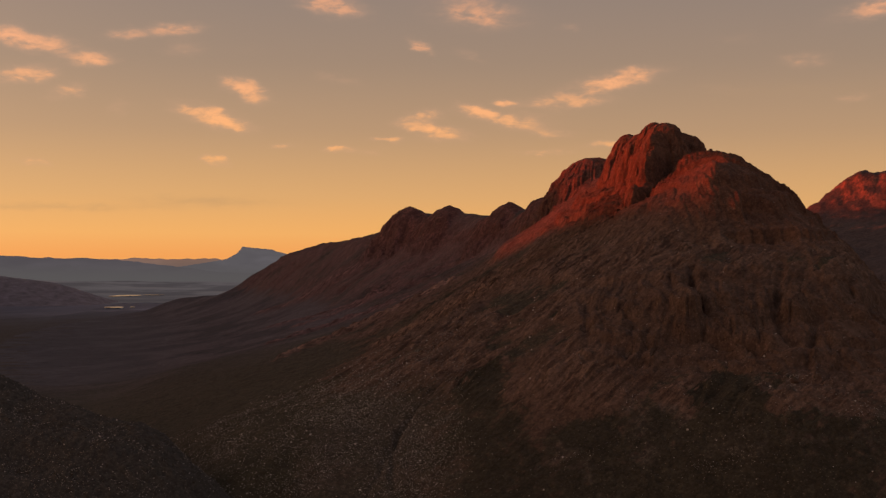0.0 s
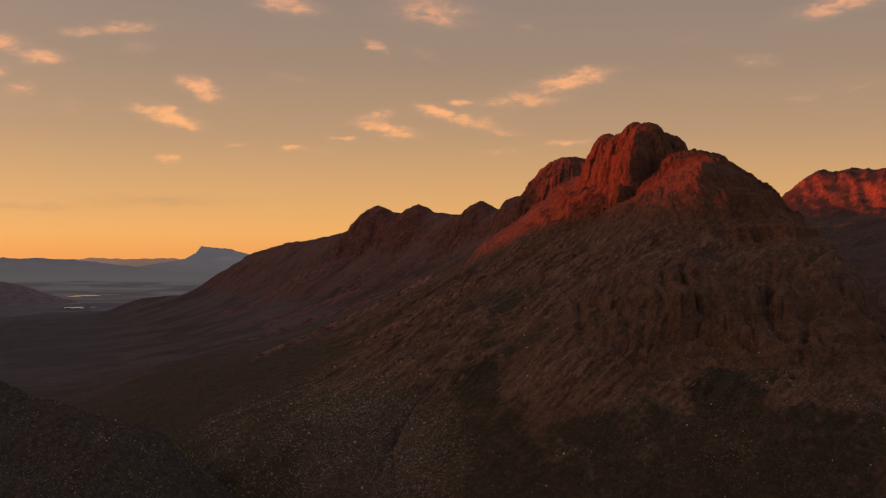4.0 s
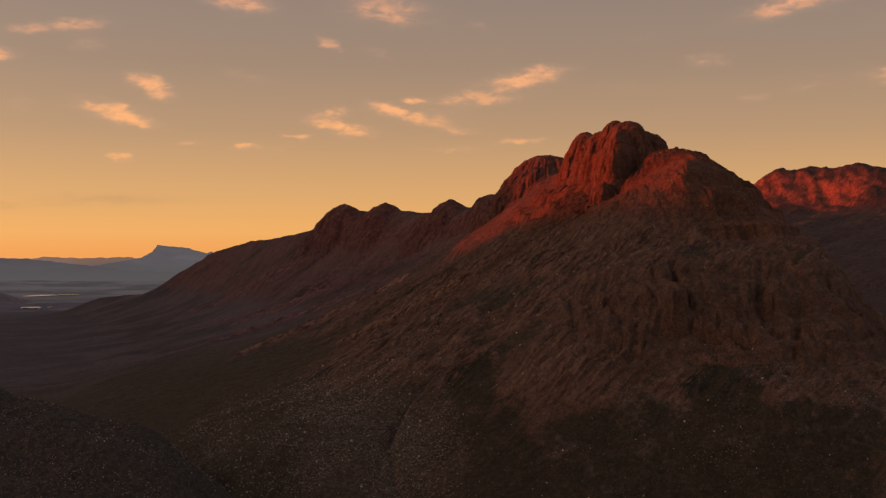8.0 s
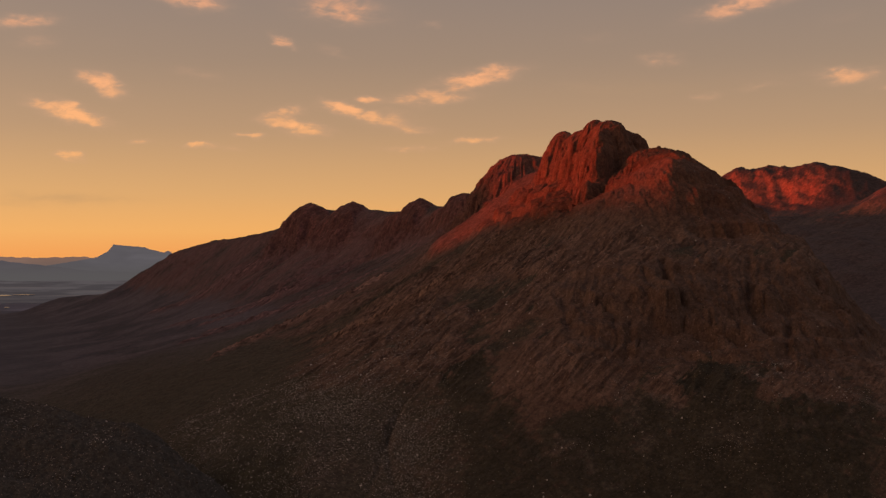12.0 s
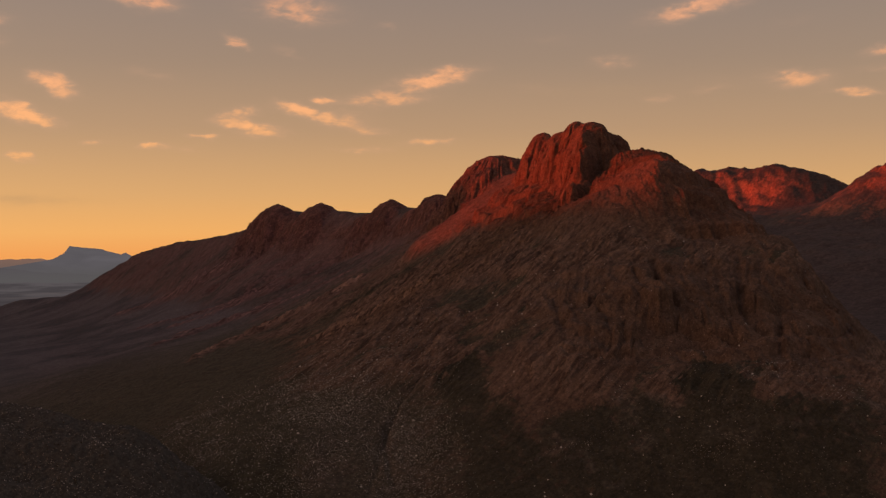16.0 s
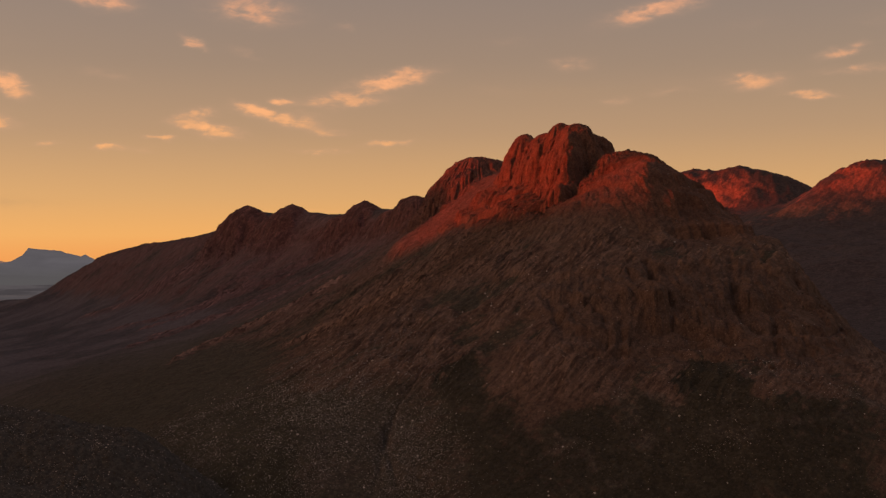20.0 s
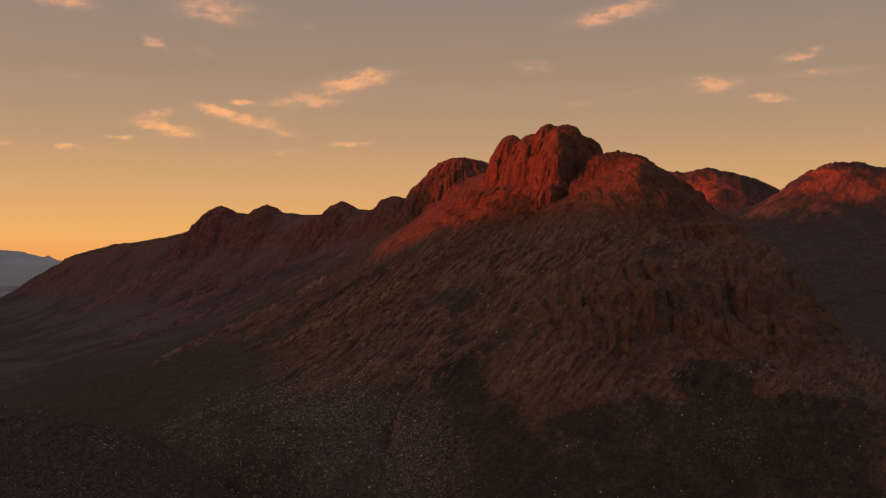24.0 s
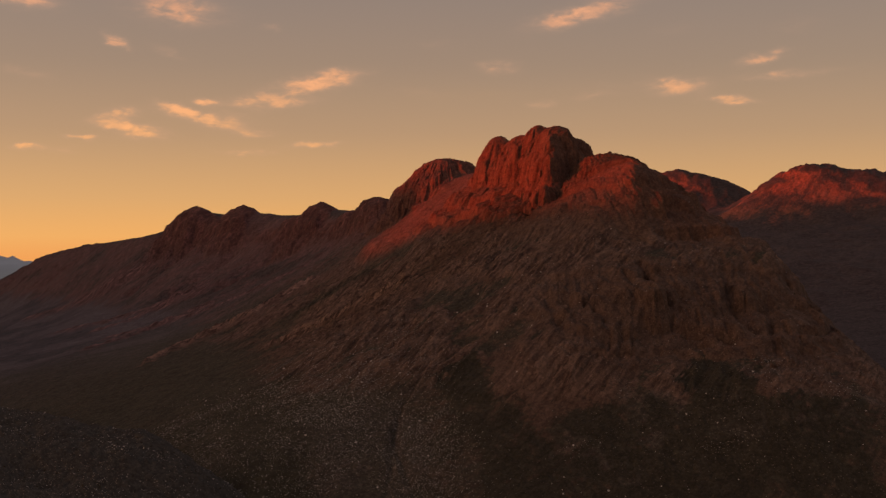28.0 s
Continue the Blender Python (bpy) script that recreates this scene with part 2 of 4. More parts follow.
    # upright dark streaks: shade between flutes, mixed into the stone colour
    flute_shade = g.math("MULTIPLY", g.step(upright, 0.50, 0.68), open_rock)
    stone = g.mix(flute_shade, stone, tuple(c * 0.68 for c in rock))
    stone = g.mix(g.math("MULTIPLY", g.math("SUBTRACT", 1.0, fissure), open_rock), stone, tuple(c * 0.38 for c in rock))
    green = g.math("MULTIPLY_ADD", sep.outputs[2], 0.9, g.math("MULTIPLY_ADD", broad, 1.1, g.math("MULTIPLY", mid, 0.7)))
    green = g.math("MULTIPLY_ADD", fine, 0.3, green)
    green = g.math("MULTIPLY_ADD", streak, -1.2 * slabs, green)
    green = g.math("MULTIPLY_ADD", bare, -0.75, green)
    outcrop, hollow = (g.node("ShaderNodeAttribute", attribute_name=k).outputs["Fac"] for k in ("outcrop", "hollow"))
    green = g.math("MULTIPLY_ADD", outcrop, -0.8, g.math("MULTIPLY_ADD", hollow, 0.45, green))
    green = g.math("MULTIPLY_ADD", thicket, 0.6, green)
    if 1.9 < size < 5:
        # the range takes more of the scrub colour below 178 m
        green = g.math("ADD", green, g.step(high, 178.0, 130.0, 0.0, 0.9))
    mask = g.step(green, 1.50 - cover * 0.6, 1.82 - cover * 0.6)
    stone = g.mix(g.math("MULTIPLY", outcrop, 0.7), stone, g.mix(g.step(streak, 0.42, 0.56), tuple(c * 0.8 for c in rock), tuple(c * 1.32 for c in pale)))
    leaf = g.mix(g.step(fine, 0.3, 0.7), tuple(c * 0.85 for c in scrub), tuple(c * 1.5 for c in scrub))
    grit = g.mix(g.step(fine, 0.32, 0.70), (0.040, 0.033, 0.029), (0.15, 0.125, 0.110))
    stone = g.mix(g.math("MULTIPLY", gravel, 0.85), stone, grit)
    leaf = g.mix(g.math("MULTIPLY", gravel, 0.5), leaf, grit)
    leaf = g.mix(g.math("MULTIPLY", thicket, g.step(mid, 0.36, 0.56, 0.25, 1.0)), leaf, g.mix(fine, tuple(c * 0.35 for c in scrub), tuple(c * 0.75 for c in scrub)))
    grass = g.node("ShaderNodeAttribute", attribute_name="grass").outputs["Fac"]
    turf = g.mix(g.step(mid, 0.35, 0.65), (0.040, 0.036, 0.024), (0.062, 0.053, 0.036))
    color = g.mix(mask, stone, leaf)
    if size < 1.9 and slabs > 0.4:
        # painted haze: beds and turf turn from brown to purple-grey along the ridge
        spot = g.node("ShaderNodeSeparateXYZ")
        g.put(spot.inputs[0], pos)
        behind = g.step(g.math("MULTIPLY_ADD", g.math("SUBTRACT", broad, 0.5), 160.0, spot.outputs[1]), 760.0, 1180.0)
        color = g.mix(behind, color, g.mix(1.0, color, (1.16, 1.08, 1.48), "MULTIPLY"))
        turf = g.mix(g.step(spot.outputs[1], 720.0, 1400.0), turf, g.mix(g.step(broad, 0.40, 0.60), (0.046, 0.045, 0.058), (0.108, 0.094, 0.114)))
    color = g.mix(g.math("MULTIPLY", grass, g.step(g.math("ADD", fine, streak), 1.25, 0.95, 0.35, 0.95)), color, turf)
    worn = g.node("ShaderNodeMix", data_type="RGBA", blend_type="MULTIPLY")
    g.put(worn.inputs["Factor"], 1.0 if size < 5 else 0.15), g.put(worn.inputs[6], color), g.put(worn.inputs[7], g.ramp(chip, [(0.15, (0.72, 0.72, 0.72)), (0.5, (0.98, 0.98, 0.98)), (0.85, (1.30, 1.30, 1.30))]))
    color = worn.outputs[2]
    # bluish valley haze put into the colour low on the ridge
    foot_haze = g.node("ShaderNodeAttribute", attribute_name="foot_haze").outputs["Fac"]
    color = g.mix(foot_haze, color, g.mix(g.step(mid, 0.35, 0.65), (0.066, 0.066, 0.083), (0.110, 0.107, 0.133)))
    if speck:
        v = g.node("ShaderNodeTexVoronoi")
        g.put(v.inputs["Vector"], pos)
        v.inputs["Scale"].default_value = 0.62 / size
        field = g.math("MULTIPLY", g.step(v.outputs["Distance"], 0.08, 0.24, 1.0, 0.0), g.step(g.math("ADD", broad, g.math("MULTIPLY", mid, 0.3)), 0.60, 0.74))
        color = g.mix(g.math("MULTIPLY", field, speck), color, (0.30, 0.235, 0.19))
    if plain:
        # dry fields, fallow and water meadows of the open plain, tinted blue for haze
        spot = g.node("ShaderNodeSeparateXYZ")
        g.put(spot.inputs[0], pos)
        plots = g.node("ShaderNodeTexVoronoi", distance="MANHATTAN")
        g.put(plots.inputs["Vector"], g.scaled(pos, (0.0075, 0.0022, 0.0)))
        plots.inputs["Scale"].default_value = 1.0
        tint = g.node("ShaderNodeSeparateColor")
        g.put(tint.inputs[0], plots.outputs["Color"])
        wide = g.noise(g.scaled(pos, (0.0016, 0.0007, 0.0)), 1.0, 4, 0.6, 0.4)
        field = g.mix(g.step(tint.outputs[0], 0.2, 0.9), (0.095, 0.100, 0.140), (0.20, 0.205, 0.27))
        field = g.mix(g.step(wide, 0.40, 0.60), field, (0.120, 0.125, 0.172))
        open_land = g.math("ADD", spot.outputs[1], g.math("MULTIPLY", g.math("SUBTRACT", broad, 0.5), 700.0))
        color = g.mix(g.step(open_land, 1800.0, 2900.0), color, field)
    relief = g.math("MULTIPLY", open_rock, g.math("MULTIPLY_ADD", fissure, 0.5, g.math("MULTIPLY", upright, -1.1)))
    relief = g.math("MULTIPLY_ADD", fine, 0.4, relief)
    relief = g.math("ADD", relief,  g.math("MULTIPLY_ADD", mid, g.math("MULTIPLY", calm, 1.0), g.math("MULTIPLY_ADD", streak, 2.0 * slabs, g.math("MULTIPLY", bands, 0.9 * strata))))
    relief = g.math("MULTIPLY_ADD", g.math("ADD", chips[0][1], g.math("MULTIPLY", chips[1][1], 0.5)), -0.35, relief)
    finish(g, color, g.step(fine, 0.2, 0.8, 0.8, 1.0), (relief, 0.8, 1.1 * size if size < 5 else 0.4 * size))
    return m


SOIL = (0.045, 0.038, 0.027)
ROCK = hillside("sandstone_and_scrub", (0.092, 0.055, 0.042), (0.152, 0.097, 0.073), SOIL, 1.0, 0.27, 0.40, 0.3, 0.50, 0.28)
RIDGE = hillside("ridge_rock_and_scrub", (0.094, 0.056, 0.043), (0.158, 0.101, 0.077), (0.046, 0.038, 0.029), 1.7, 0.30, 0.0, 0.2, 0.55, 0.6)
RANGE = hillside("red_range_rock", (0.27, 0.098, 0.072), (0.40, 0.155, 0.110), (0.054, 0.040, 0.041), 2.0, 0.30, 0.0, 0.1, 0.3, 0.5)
VALLEY = hillside("valley_scrub", (0.14, 0.105, 0.090), (0.24, 0.18, 0.155), (0.062, 0.052, 0.047), 1.0, 1.0, 0.6, 0.1, 0.2, 0.0, plain=True)
# pale lilac base colours stand in for the haze before the foothill
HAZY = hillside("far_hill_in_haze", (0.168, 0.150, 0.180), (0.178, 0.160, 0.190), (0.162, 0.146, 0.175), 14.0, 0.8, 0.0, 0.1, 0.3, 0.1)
KNOLL = hillside("knoll_scrub_and_stone", (0.105, 0.092, 0.090), (0.200, 0.178, 0.172), (0.050, 0.045, 0.041), 0.7, 0.75, 0.9, 0.1, 0.2, 0.1)


def stone_material():
    m, g = material("pale_lichened_stone")
    pos = g.node("ShaderNodeNewGeometry").outputs["Position"]
    rnd = g.node("ShaderNodeNewGeometry").outputs["Random Per Island"]
    c = g.mix(rnd, (0.09, 0.083, 0.079), (0.52, 0.475, 0.44))
    c = g.mix(g.step(g.noise(pos, 3.0, 4, 0.6), 0.52, 0.8), c, (0.10, 0.075, 0.06))
    finish(g, c, 0.95, (g.noise(pos, 5.0, 4, 0.6), 0.6, 0.2))
    return m


STONE = stone_material()


def water_material():
    m, g = material("still_water")
    pos = g.node("ShaderNodeNewGeometry").outputs["Position"]
    # ripples' near slopes as a set lean, which lifts the mirrored sky above the hills
    ripple = g.noise(g.scaled(pos, (0.02, 0.05, 0.1)), 1.0, 2, 0.5)
    lean = g.node("ShaderNodeCombineXYZ")
    g.put(lean.inputs[0], 0.012), g.put(lean.inputs[1], g.math("MULTIPLY_ADD", ripple, -0.010, -0.028)), g.put(lean.inputs[2], 1.0)
    b = finish(g, (0.02, 0.022, 0.025), 0.04, None, 1.0)
    g.put(b.inputs["Normal"], lean.outputs[0])
    return m


WATER = water_material()


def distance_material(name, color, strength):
    """Far land as a plain dim backdrop that glows, miles of dusk haze in its colour."""
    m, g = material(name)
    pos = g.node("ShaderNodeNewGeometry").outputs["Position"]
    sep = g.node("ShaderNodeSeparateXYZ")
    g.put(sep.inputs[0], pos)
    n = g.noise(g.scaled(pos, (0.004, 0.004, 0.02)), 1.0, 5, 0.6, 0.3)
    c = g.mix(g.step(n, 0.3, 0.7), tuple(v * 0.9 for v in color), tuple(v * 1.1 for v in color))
    # thicker haze low down, painted as a paler foot
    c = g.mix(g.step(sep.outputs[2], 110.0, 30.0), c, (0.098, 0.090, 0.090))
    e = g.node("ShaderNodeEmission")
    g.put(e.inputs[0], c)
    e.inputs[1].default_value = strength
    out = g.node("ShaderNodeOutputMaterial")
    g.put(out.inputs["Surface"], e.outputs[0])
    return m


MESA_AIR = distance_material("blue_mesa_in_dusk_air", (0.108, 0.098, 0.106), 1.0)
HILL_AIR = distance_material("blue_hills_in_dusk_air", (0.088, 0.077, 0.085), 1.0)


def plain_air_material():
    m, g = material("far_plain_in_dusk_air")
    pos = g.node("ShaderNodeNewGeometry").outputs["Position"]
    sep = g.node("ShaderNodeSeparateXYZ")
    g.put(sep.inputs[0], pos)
    # haze and mist painted into a glowing colour that pales with distance
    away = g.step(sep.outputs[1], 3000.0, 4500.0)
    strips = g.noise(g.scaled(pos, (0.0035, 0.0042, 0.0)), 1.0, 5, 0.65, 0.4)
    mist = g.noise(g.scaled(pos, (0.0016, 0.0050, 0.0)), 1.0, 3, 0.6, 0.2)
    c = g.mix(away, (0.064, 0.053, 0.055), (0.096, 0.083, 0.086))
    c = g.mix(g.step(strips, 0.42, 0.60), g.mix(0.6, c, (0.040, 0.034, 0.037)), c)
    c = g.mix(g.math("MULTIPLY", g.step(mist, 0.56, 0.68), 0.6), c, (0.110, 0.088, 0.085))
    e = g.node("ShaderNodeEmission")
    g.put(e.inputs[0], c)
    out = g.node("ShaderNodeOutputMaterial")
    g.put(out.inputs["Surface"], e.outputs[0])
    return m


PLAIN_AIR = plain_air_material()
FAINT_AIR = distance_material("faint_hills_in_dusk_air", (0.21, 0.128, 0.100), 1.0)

# ---- land forms ----


def hashed(ix, iy, seed):
    h = (ix.astype(np.int64) * 374761393 + iy.astype(np.int64) * 668265263 + seed * 974711) & 0xFFFFFFFF
    h = ((h ^ (h >> 13)) * 1274126177) & 0xFFFFFFFF
    return ((h ^ (h >> 16)) & 0xFFFF).astype(np.float32) / 65535.0


def perlin(x, y, seed=0):
    """Gradient noise, about -1 to 1."""
    ix, iy = np.floor(x), np.floor(y)
    fx, fy = (x - ix).astype(np.float32), (y - iy).astype(np.float32)
    u, v = fx * fx * fx * (fx * (fx * 6 - 15) + 10), fy * fy * fy * (fy * (fy * 6 - 15) + 10)

    def corner(dx, dy):
        a = hashed(ix + dx, iy + dy, seed) * 6.2831853
        return np.cos(a) * (fx - dx) + np.sin(a) * (fy - dy)

    low = corner(0, 0) * (1 - u) + corner(1, 0) * u
    high = corner(0, 1) * (1 - u) + corner(1, 1) * u
    return (low * (1 - v) + high * v) * 1.5


def fbm(x, y, octaves=4, seed=0, gain=0.5):
    s, a, f = 0.0, 1.0, 1.0
    for k in range(octaves):
        s = s + a * perlin(x * f + 17.3 * k, y * f - 9.1 * k, seed + k)
        a, f = a * gain, f * 2.03
    return s


def ridged(x, y, octaves=4, seed=0, gain=0.5):
    s, a, f = 0.0, 1.0, 1.0
    for k in range(octaves):
        s = s + a * (1 - 2 * np.abs(perlin(x * f + 5.7 * k, y * f + 3.3 * k, seed + k)))
        a, f = a * gain, f * 2.05
    return s


def blocks(x, y, seed=0):
    """Jointed rock: how near a joint is (0 to 1) and each block's own level (-1 to 1)."""
    ix, iy = np.floor(x), np.floor(y)
    best, second, level = np.full(x.shape, 9.0), np.full(x.shape, 9.0), np.zeros(x.shape)
    for dx in (-1, 0, 1):
        for dy in (-1, 0, 1):
            px, py = ix + dx + hashed(ix + dx, iy + dy, seed), iy + dy + hashed(ix + dx, iy + dy, seed + 1)
            d = np.hypot(px - x, py - y)
            nearer = d < best
            second = np.where(nearer, best, np.minimum(second, d))
            level = np.where(nearer, hashed(ix + dx, iy + dy, seed + 2) * 2 - 1, level)
            best = np.where(nearer, d, best)
    return np.exp(-(((second - best) / 0.11) ** 2)), level


def smooth(x, lo, hi):
    t = np.clip((x - lo) / (hi - lo), 0, 1)
    return t * t * (3 - 2 * t)


def along(line, gap):
    """A line of the land's skeleton, filled in at even steps."""
    out = []
    for a, b in zip(line, line[1:]):
        n = max(1, int(math.dist(a, b) / gap))
        out += [tuple(p + (q - p) * k / n for p, q in zip(a, b)) for k in range(n)]
    return out + [line[-1]]


class Skin:
    """A smooth surface stretched over crest, shelf and foot lines."""

    def __init__(self, lines, gap, soft):
        pts = {}
        for line in lines:
            for p in along(line, gap):
                pts[(round(p[0]), round(p[1]))] = p
        p = np.array(list(pts.values()))
        self.xy, self.soft = p[:, :2], soft
        r = np.sqrt(((self.xy[:, None] - self.xy[None]) ** 2).sum(-1) + soft**2)
        n = len(p)
        a = np.zeros((n + 3, n + 3))
        a[:n, :n] = r - np.eye(n) * soft * 0.1
        a[:n, n], a[n, :n] = 1, 1
        a[:n, n + 1 :], a[n + 1 :, :n] = self.xy / 1000, (self.xy / 1000).T
        self.w = np.linalg.solve(a, np.concatenate([p[:, 2], np.zeros(3)]))

    def __call__(self, x, y):
        z = self.w[-3] + (self.w[-2] * x + self.w[-1] * y) / 1000
        x32, y32, s2 = x.astype(np.float32), y.astype(np.float32), np.float32(self.soft**2)
        z = z.astype(np.float32)
        for (px, py), w in zip(self.xy.astype(np.float32), self.w[:-3].astype(np.float32)):
            z += w * np.sqrt((x32 - px) ** 2 + (y32 - py) ** 2 + s2)
        return z


def valley(x, y):
    """The valley floor and the plain that it opens to."""
    d = np.hypot(x + 20, y - 380)
    z = 22 * np.exp(-((d / 650) ** 2)) + 1.5 * fbm(x / 160, y / 160, 3, 3) * smooth(d, 0, 500) * smooth(3200 - d, 0, 1500)
    near = smooth(1500 - d, 0, 700)
    return z + near * (0.9 * fbm(x / 34, y / 34, 3, 5) + 0.25 * fbm(x / 5, y / 5, 2, 9))


def blend_up(floor, z, soft=5.0):
    """The higher of the two, with a rounded seam."""
    rise = np.clip((z - floor) / soft, -30, 20)
    return np.where(z - floor > 20 * soft, z, floor + soft * np.log1p(np.exp(rise)))


SPUR = [(116, 780, 188), (128, 750, 190), (136, 722, 184), (147, 690, 178), (152, 660, 166), (157, 620, 149), (161, 575, 134), (165, 540, 115), (168, 510, 93), (174, 470, 70), (182, 420, 44)]
SPUR_SIDE = [(182, 705, 156), (188, 682, 143), (183, 645, 132), (178, 610, 126)]
SPUR_FALL = [(214, 720, 128), (212, 660, 108), (205, 615, 98), (194, 570, 98), (190, 535, 78), (189, 505, 58), (197, 465, 38)]
CREST = [(116, 780, 188), (106, 850, 188), (93, 880, 187), (90, 915, 187), (86, 970, 190), (70, 1034, 178), (62, 1100, 168), (56, 1140, 170), (40, 1230, 164), (30, 1345, 174), (-7, 1450, 168),
         (-44, 1590, 181), (-70, 1640, 180), (-100, 1700, 184), (-159, 1850, 160), (-253, 2100, 150), (-330, 2250, 139), (-364, 2300, 122), (-405, 2350, 91), (-445, 2400, 56), (-480, 2440, 47), (-565, 2500, 43), (-640, 2550, 35), (-730, 2600, -4)]
SHOULDER = [(128, 712, 184), (125, 694, 182), (122, 672, 178), (120, 652, 175), (118.5, 634, 172), (117, 620, 168)]
PROW = [(111, 616, 160), (101, 610, 151), (90, 605, 142)]
PROW_FOOT = [(125, 606, 150), (137, 607, 147), (150, 602, 142)]
ARETE = [(121, 717, 186), (107, 693, 172), (96, 673, 160), (86, 655, 153), (80, 643, 150)]
GULLY = [(74, 662, 147), (84, 674, 149), (92, 692, 154), (103, 708, 163), (116, 727, 176)]
CLIFF_FOOT = [(97, 630, 153), (86, 640, 151), (78, 700, 155), (74, 745, 159), (72, 800, 162), (68, 850, 164), (62, 890, 162), (60, 951, 163), (40, 1005, 147), (36, 1100, 144), (14, 1250, 134), (4, 1350, 138), (-50, 1500, 138), (-100, 1620, 142), (-150, 1730, 140)]
APRON = [(76, 632, 140), (64, 680, 140), (52, 745, 138), (48, 820, 141), (44, 880, 143), (30, 960, 138)]
SHELF = [(24, 888, 128), (28, 780, 122), (34, 690, 122), (66, 612, 128), (104, 585, 129), (140, 580, 130)]
BUTTRESS = [(19, 551, 89), (60, 530, 102), (90, 524, 109), (130, 520, 106), (155, 512, 98)]
BUTTRESS_FOOT = [(66, 503, 86), (81, 501, 84), (118, 465, 75), (150, 470, 78)]
FLANK = [(-13, 629, 91), (-51, 771, 72), (-86, 917, 74), (-110, 1100, 66), (-150, 1350, 60), (-230, 1650, 62), (-330, 1950, 66), (-440, 2200, 52)]
LOWER = [(150, 440, 62), (110, 446, 65), (70, 459, 59), (20, 476, 56), (-35, 497, 50), (-60, 491, 48), (-100, 482, 41), (-128, 560, 43), (-150, 700, 40), (-200, 860, 36), (-270, 1020, 26)]
FOOT = [(190, 372, 14), (110, 388, 16), (60, 402, 16), (0, 422, 16), (-60, 440, 18), (-112, 462, 22), (-180, 560, 20), (-230, 720, 16), (-320, 1000, 5), (-400, 1250, -2), (-480, 1500, -6), (-590, 1900, -7), (-680, 2300, -9), (-800, 2620, -10)]
BACK = [(250, 430, 30), (262, 620, 60), (270, 760, 82), (240, 960, 84), (200, 1200, 84), (150, 1500, 76), (80, 1800, 66), (-80, 2150, 46), (-250, 2450, 24), (-420, 2620, -6), (-640, 2720, -10)]
massif = Skin([SPUR, SPUR_SIDE, SPUR_FALL, CREST, SHOULDER, PROW, PROW_FOOT, ARETE, GULLY, APRON, CLIFF_FOOT, SHELF, BUTTRESS, BUTTRESS_FOOT, FLANK, LOWER, FOOT, BACK], 34, 9)

# rock heads: centre, top, half widths, turn, plan (2 round, 4 boxy), height of the wall for each half width, joint depth
HEADS = [(125, 748, 200.5, 9, 16, 0.1, 2.4, 14, 0.05), (114, 792, 207, 8, 12, 0, 2.2, 9, 0.06), (106.8, 764, 209.8, 9, 15, 0, 2.4, 20, 0.06), (108.4, 732, 206.4, 11, 15, 0, 2.4, 22, 0.06), (105, 796, 206.6, 11, 26, 0, 2.4, 18, 0.05), (99, 834, 210, 9, 14, 0, 2.2, 16, 0.06), (102, 848, 207, 12, 20, 0, 2.4, 26, 0.06), (118, 790, 203.5, 14, 26, 0, 2.4, 20, 0.05),
         (125, 693, 186, 7, 12, -0.2, 2.2, 9, 0.06), (133, 708, 182.5, 11, 16, -0.2, 2.2, 9, 0.05),
         (90, 985, 198, 22, 58, 0.12, 3.2, 44, 0.07), (88, 968, 204.5, 20, 30, 0.1, 2.4, 20, 0.05), (67, 1036, 187, 9.5, 24, 0.1, 2.4, 26, 0.06),
         (58, 1135, 182, 15, 36, 0.1, 2.4, 24, 0.06), (47, 1210, 172, 13, 34, 0.2, 2.2, 20, 0.06),
         (30, 1346, 187.5, 22, 42, 0.2, 2.2, 30, 0.06), (8, 1420, 176, 16, 34, 0.3, 2.2, 24, 0.06), (-44, 1590, 194, 26, 44, 0.3, 2.2, 32, 0.06), (-102, 1700, 197, 25, 44, 0.4, 2.2, 34, 0.06), (-76, 1640, 186, 20, 40, 0.3, 2.2, 26, 0.06)]
PILLARS = [(87, 520, 112.5, 6, 8.5, 0.15, 2.6, 20, 0.06), (108, 514, 104.5, 8.5, 8, 0, 3.0, 20, 0.07), (131, 520, 110.5, 7.5, 9, -0.1, 2.8, 20, 0.06), (73, 528, 105, 6, 10, 0.5, 2.4, 16, 0.06), (142, 498, 94.5, 9, 8, -0.2, 2.6, 16, 0.06),
           (111, 543, 121, 5.5, 8, 0, 2.2, 14, 0.05), (122, 545, 121, 5, 8, 0, 2.2, 14, 0.05), (150, 532, 115, 8, 10, -0.2, 2.6, 16, 0.05), (97, 548, 122, 5, 9, 0.2, 2.2, 14, 0.05), (58, 520, 93, 7, 9, 0.6, 2.2, 12, 0.05), (124, 488, 88, 7, 7, 0, 2.4, 12, 0.06)]
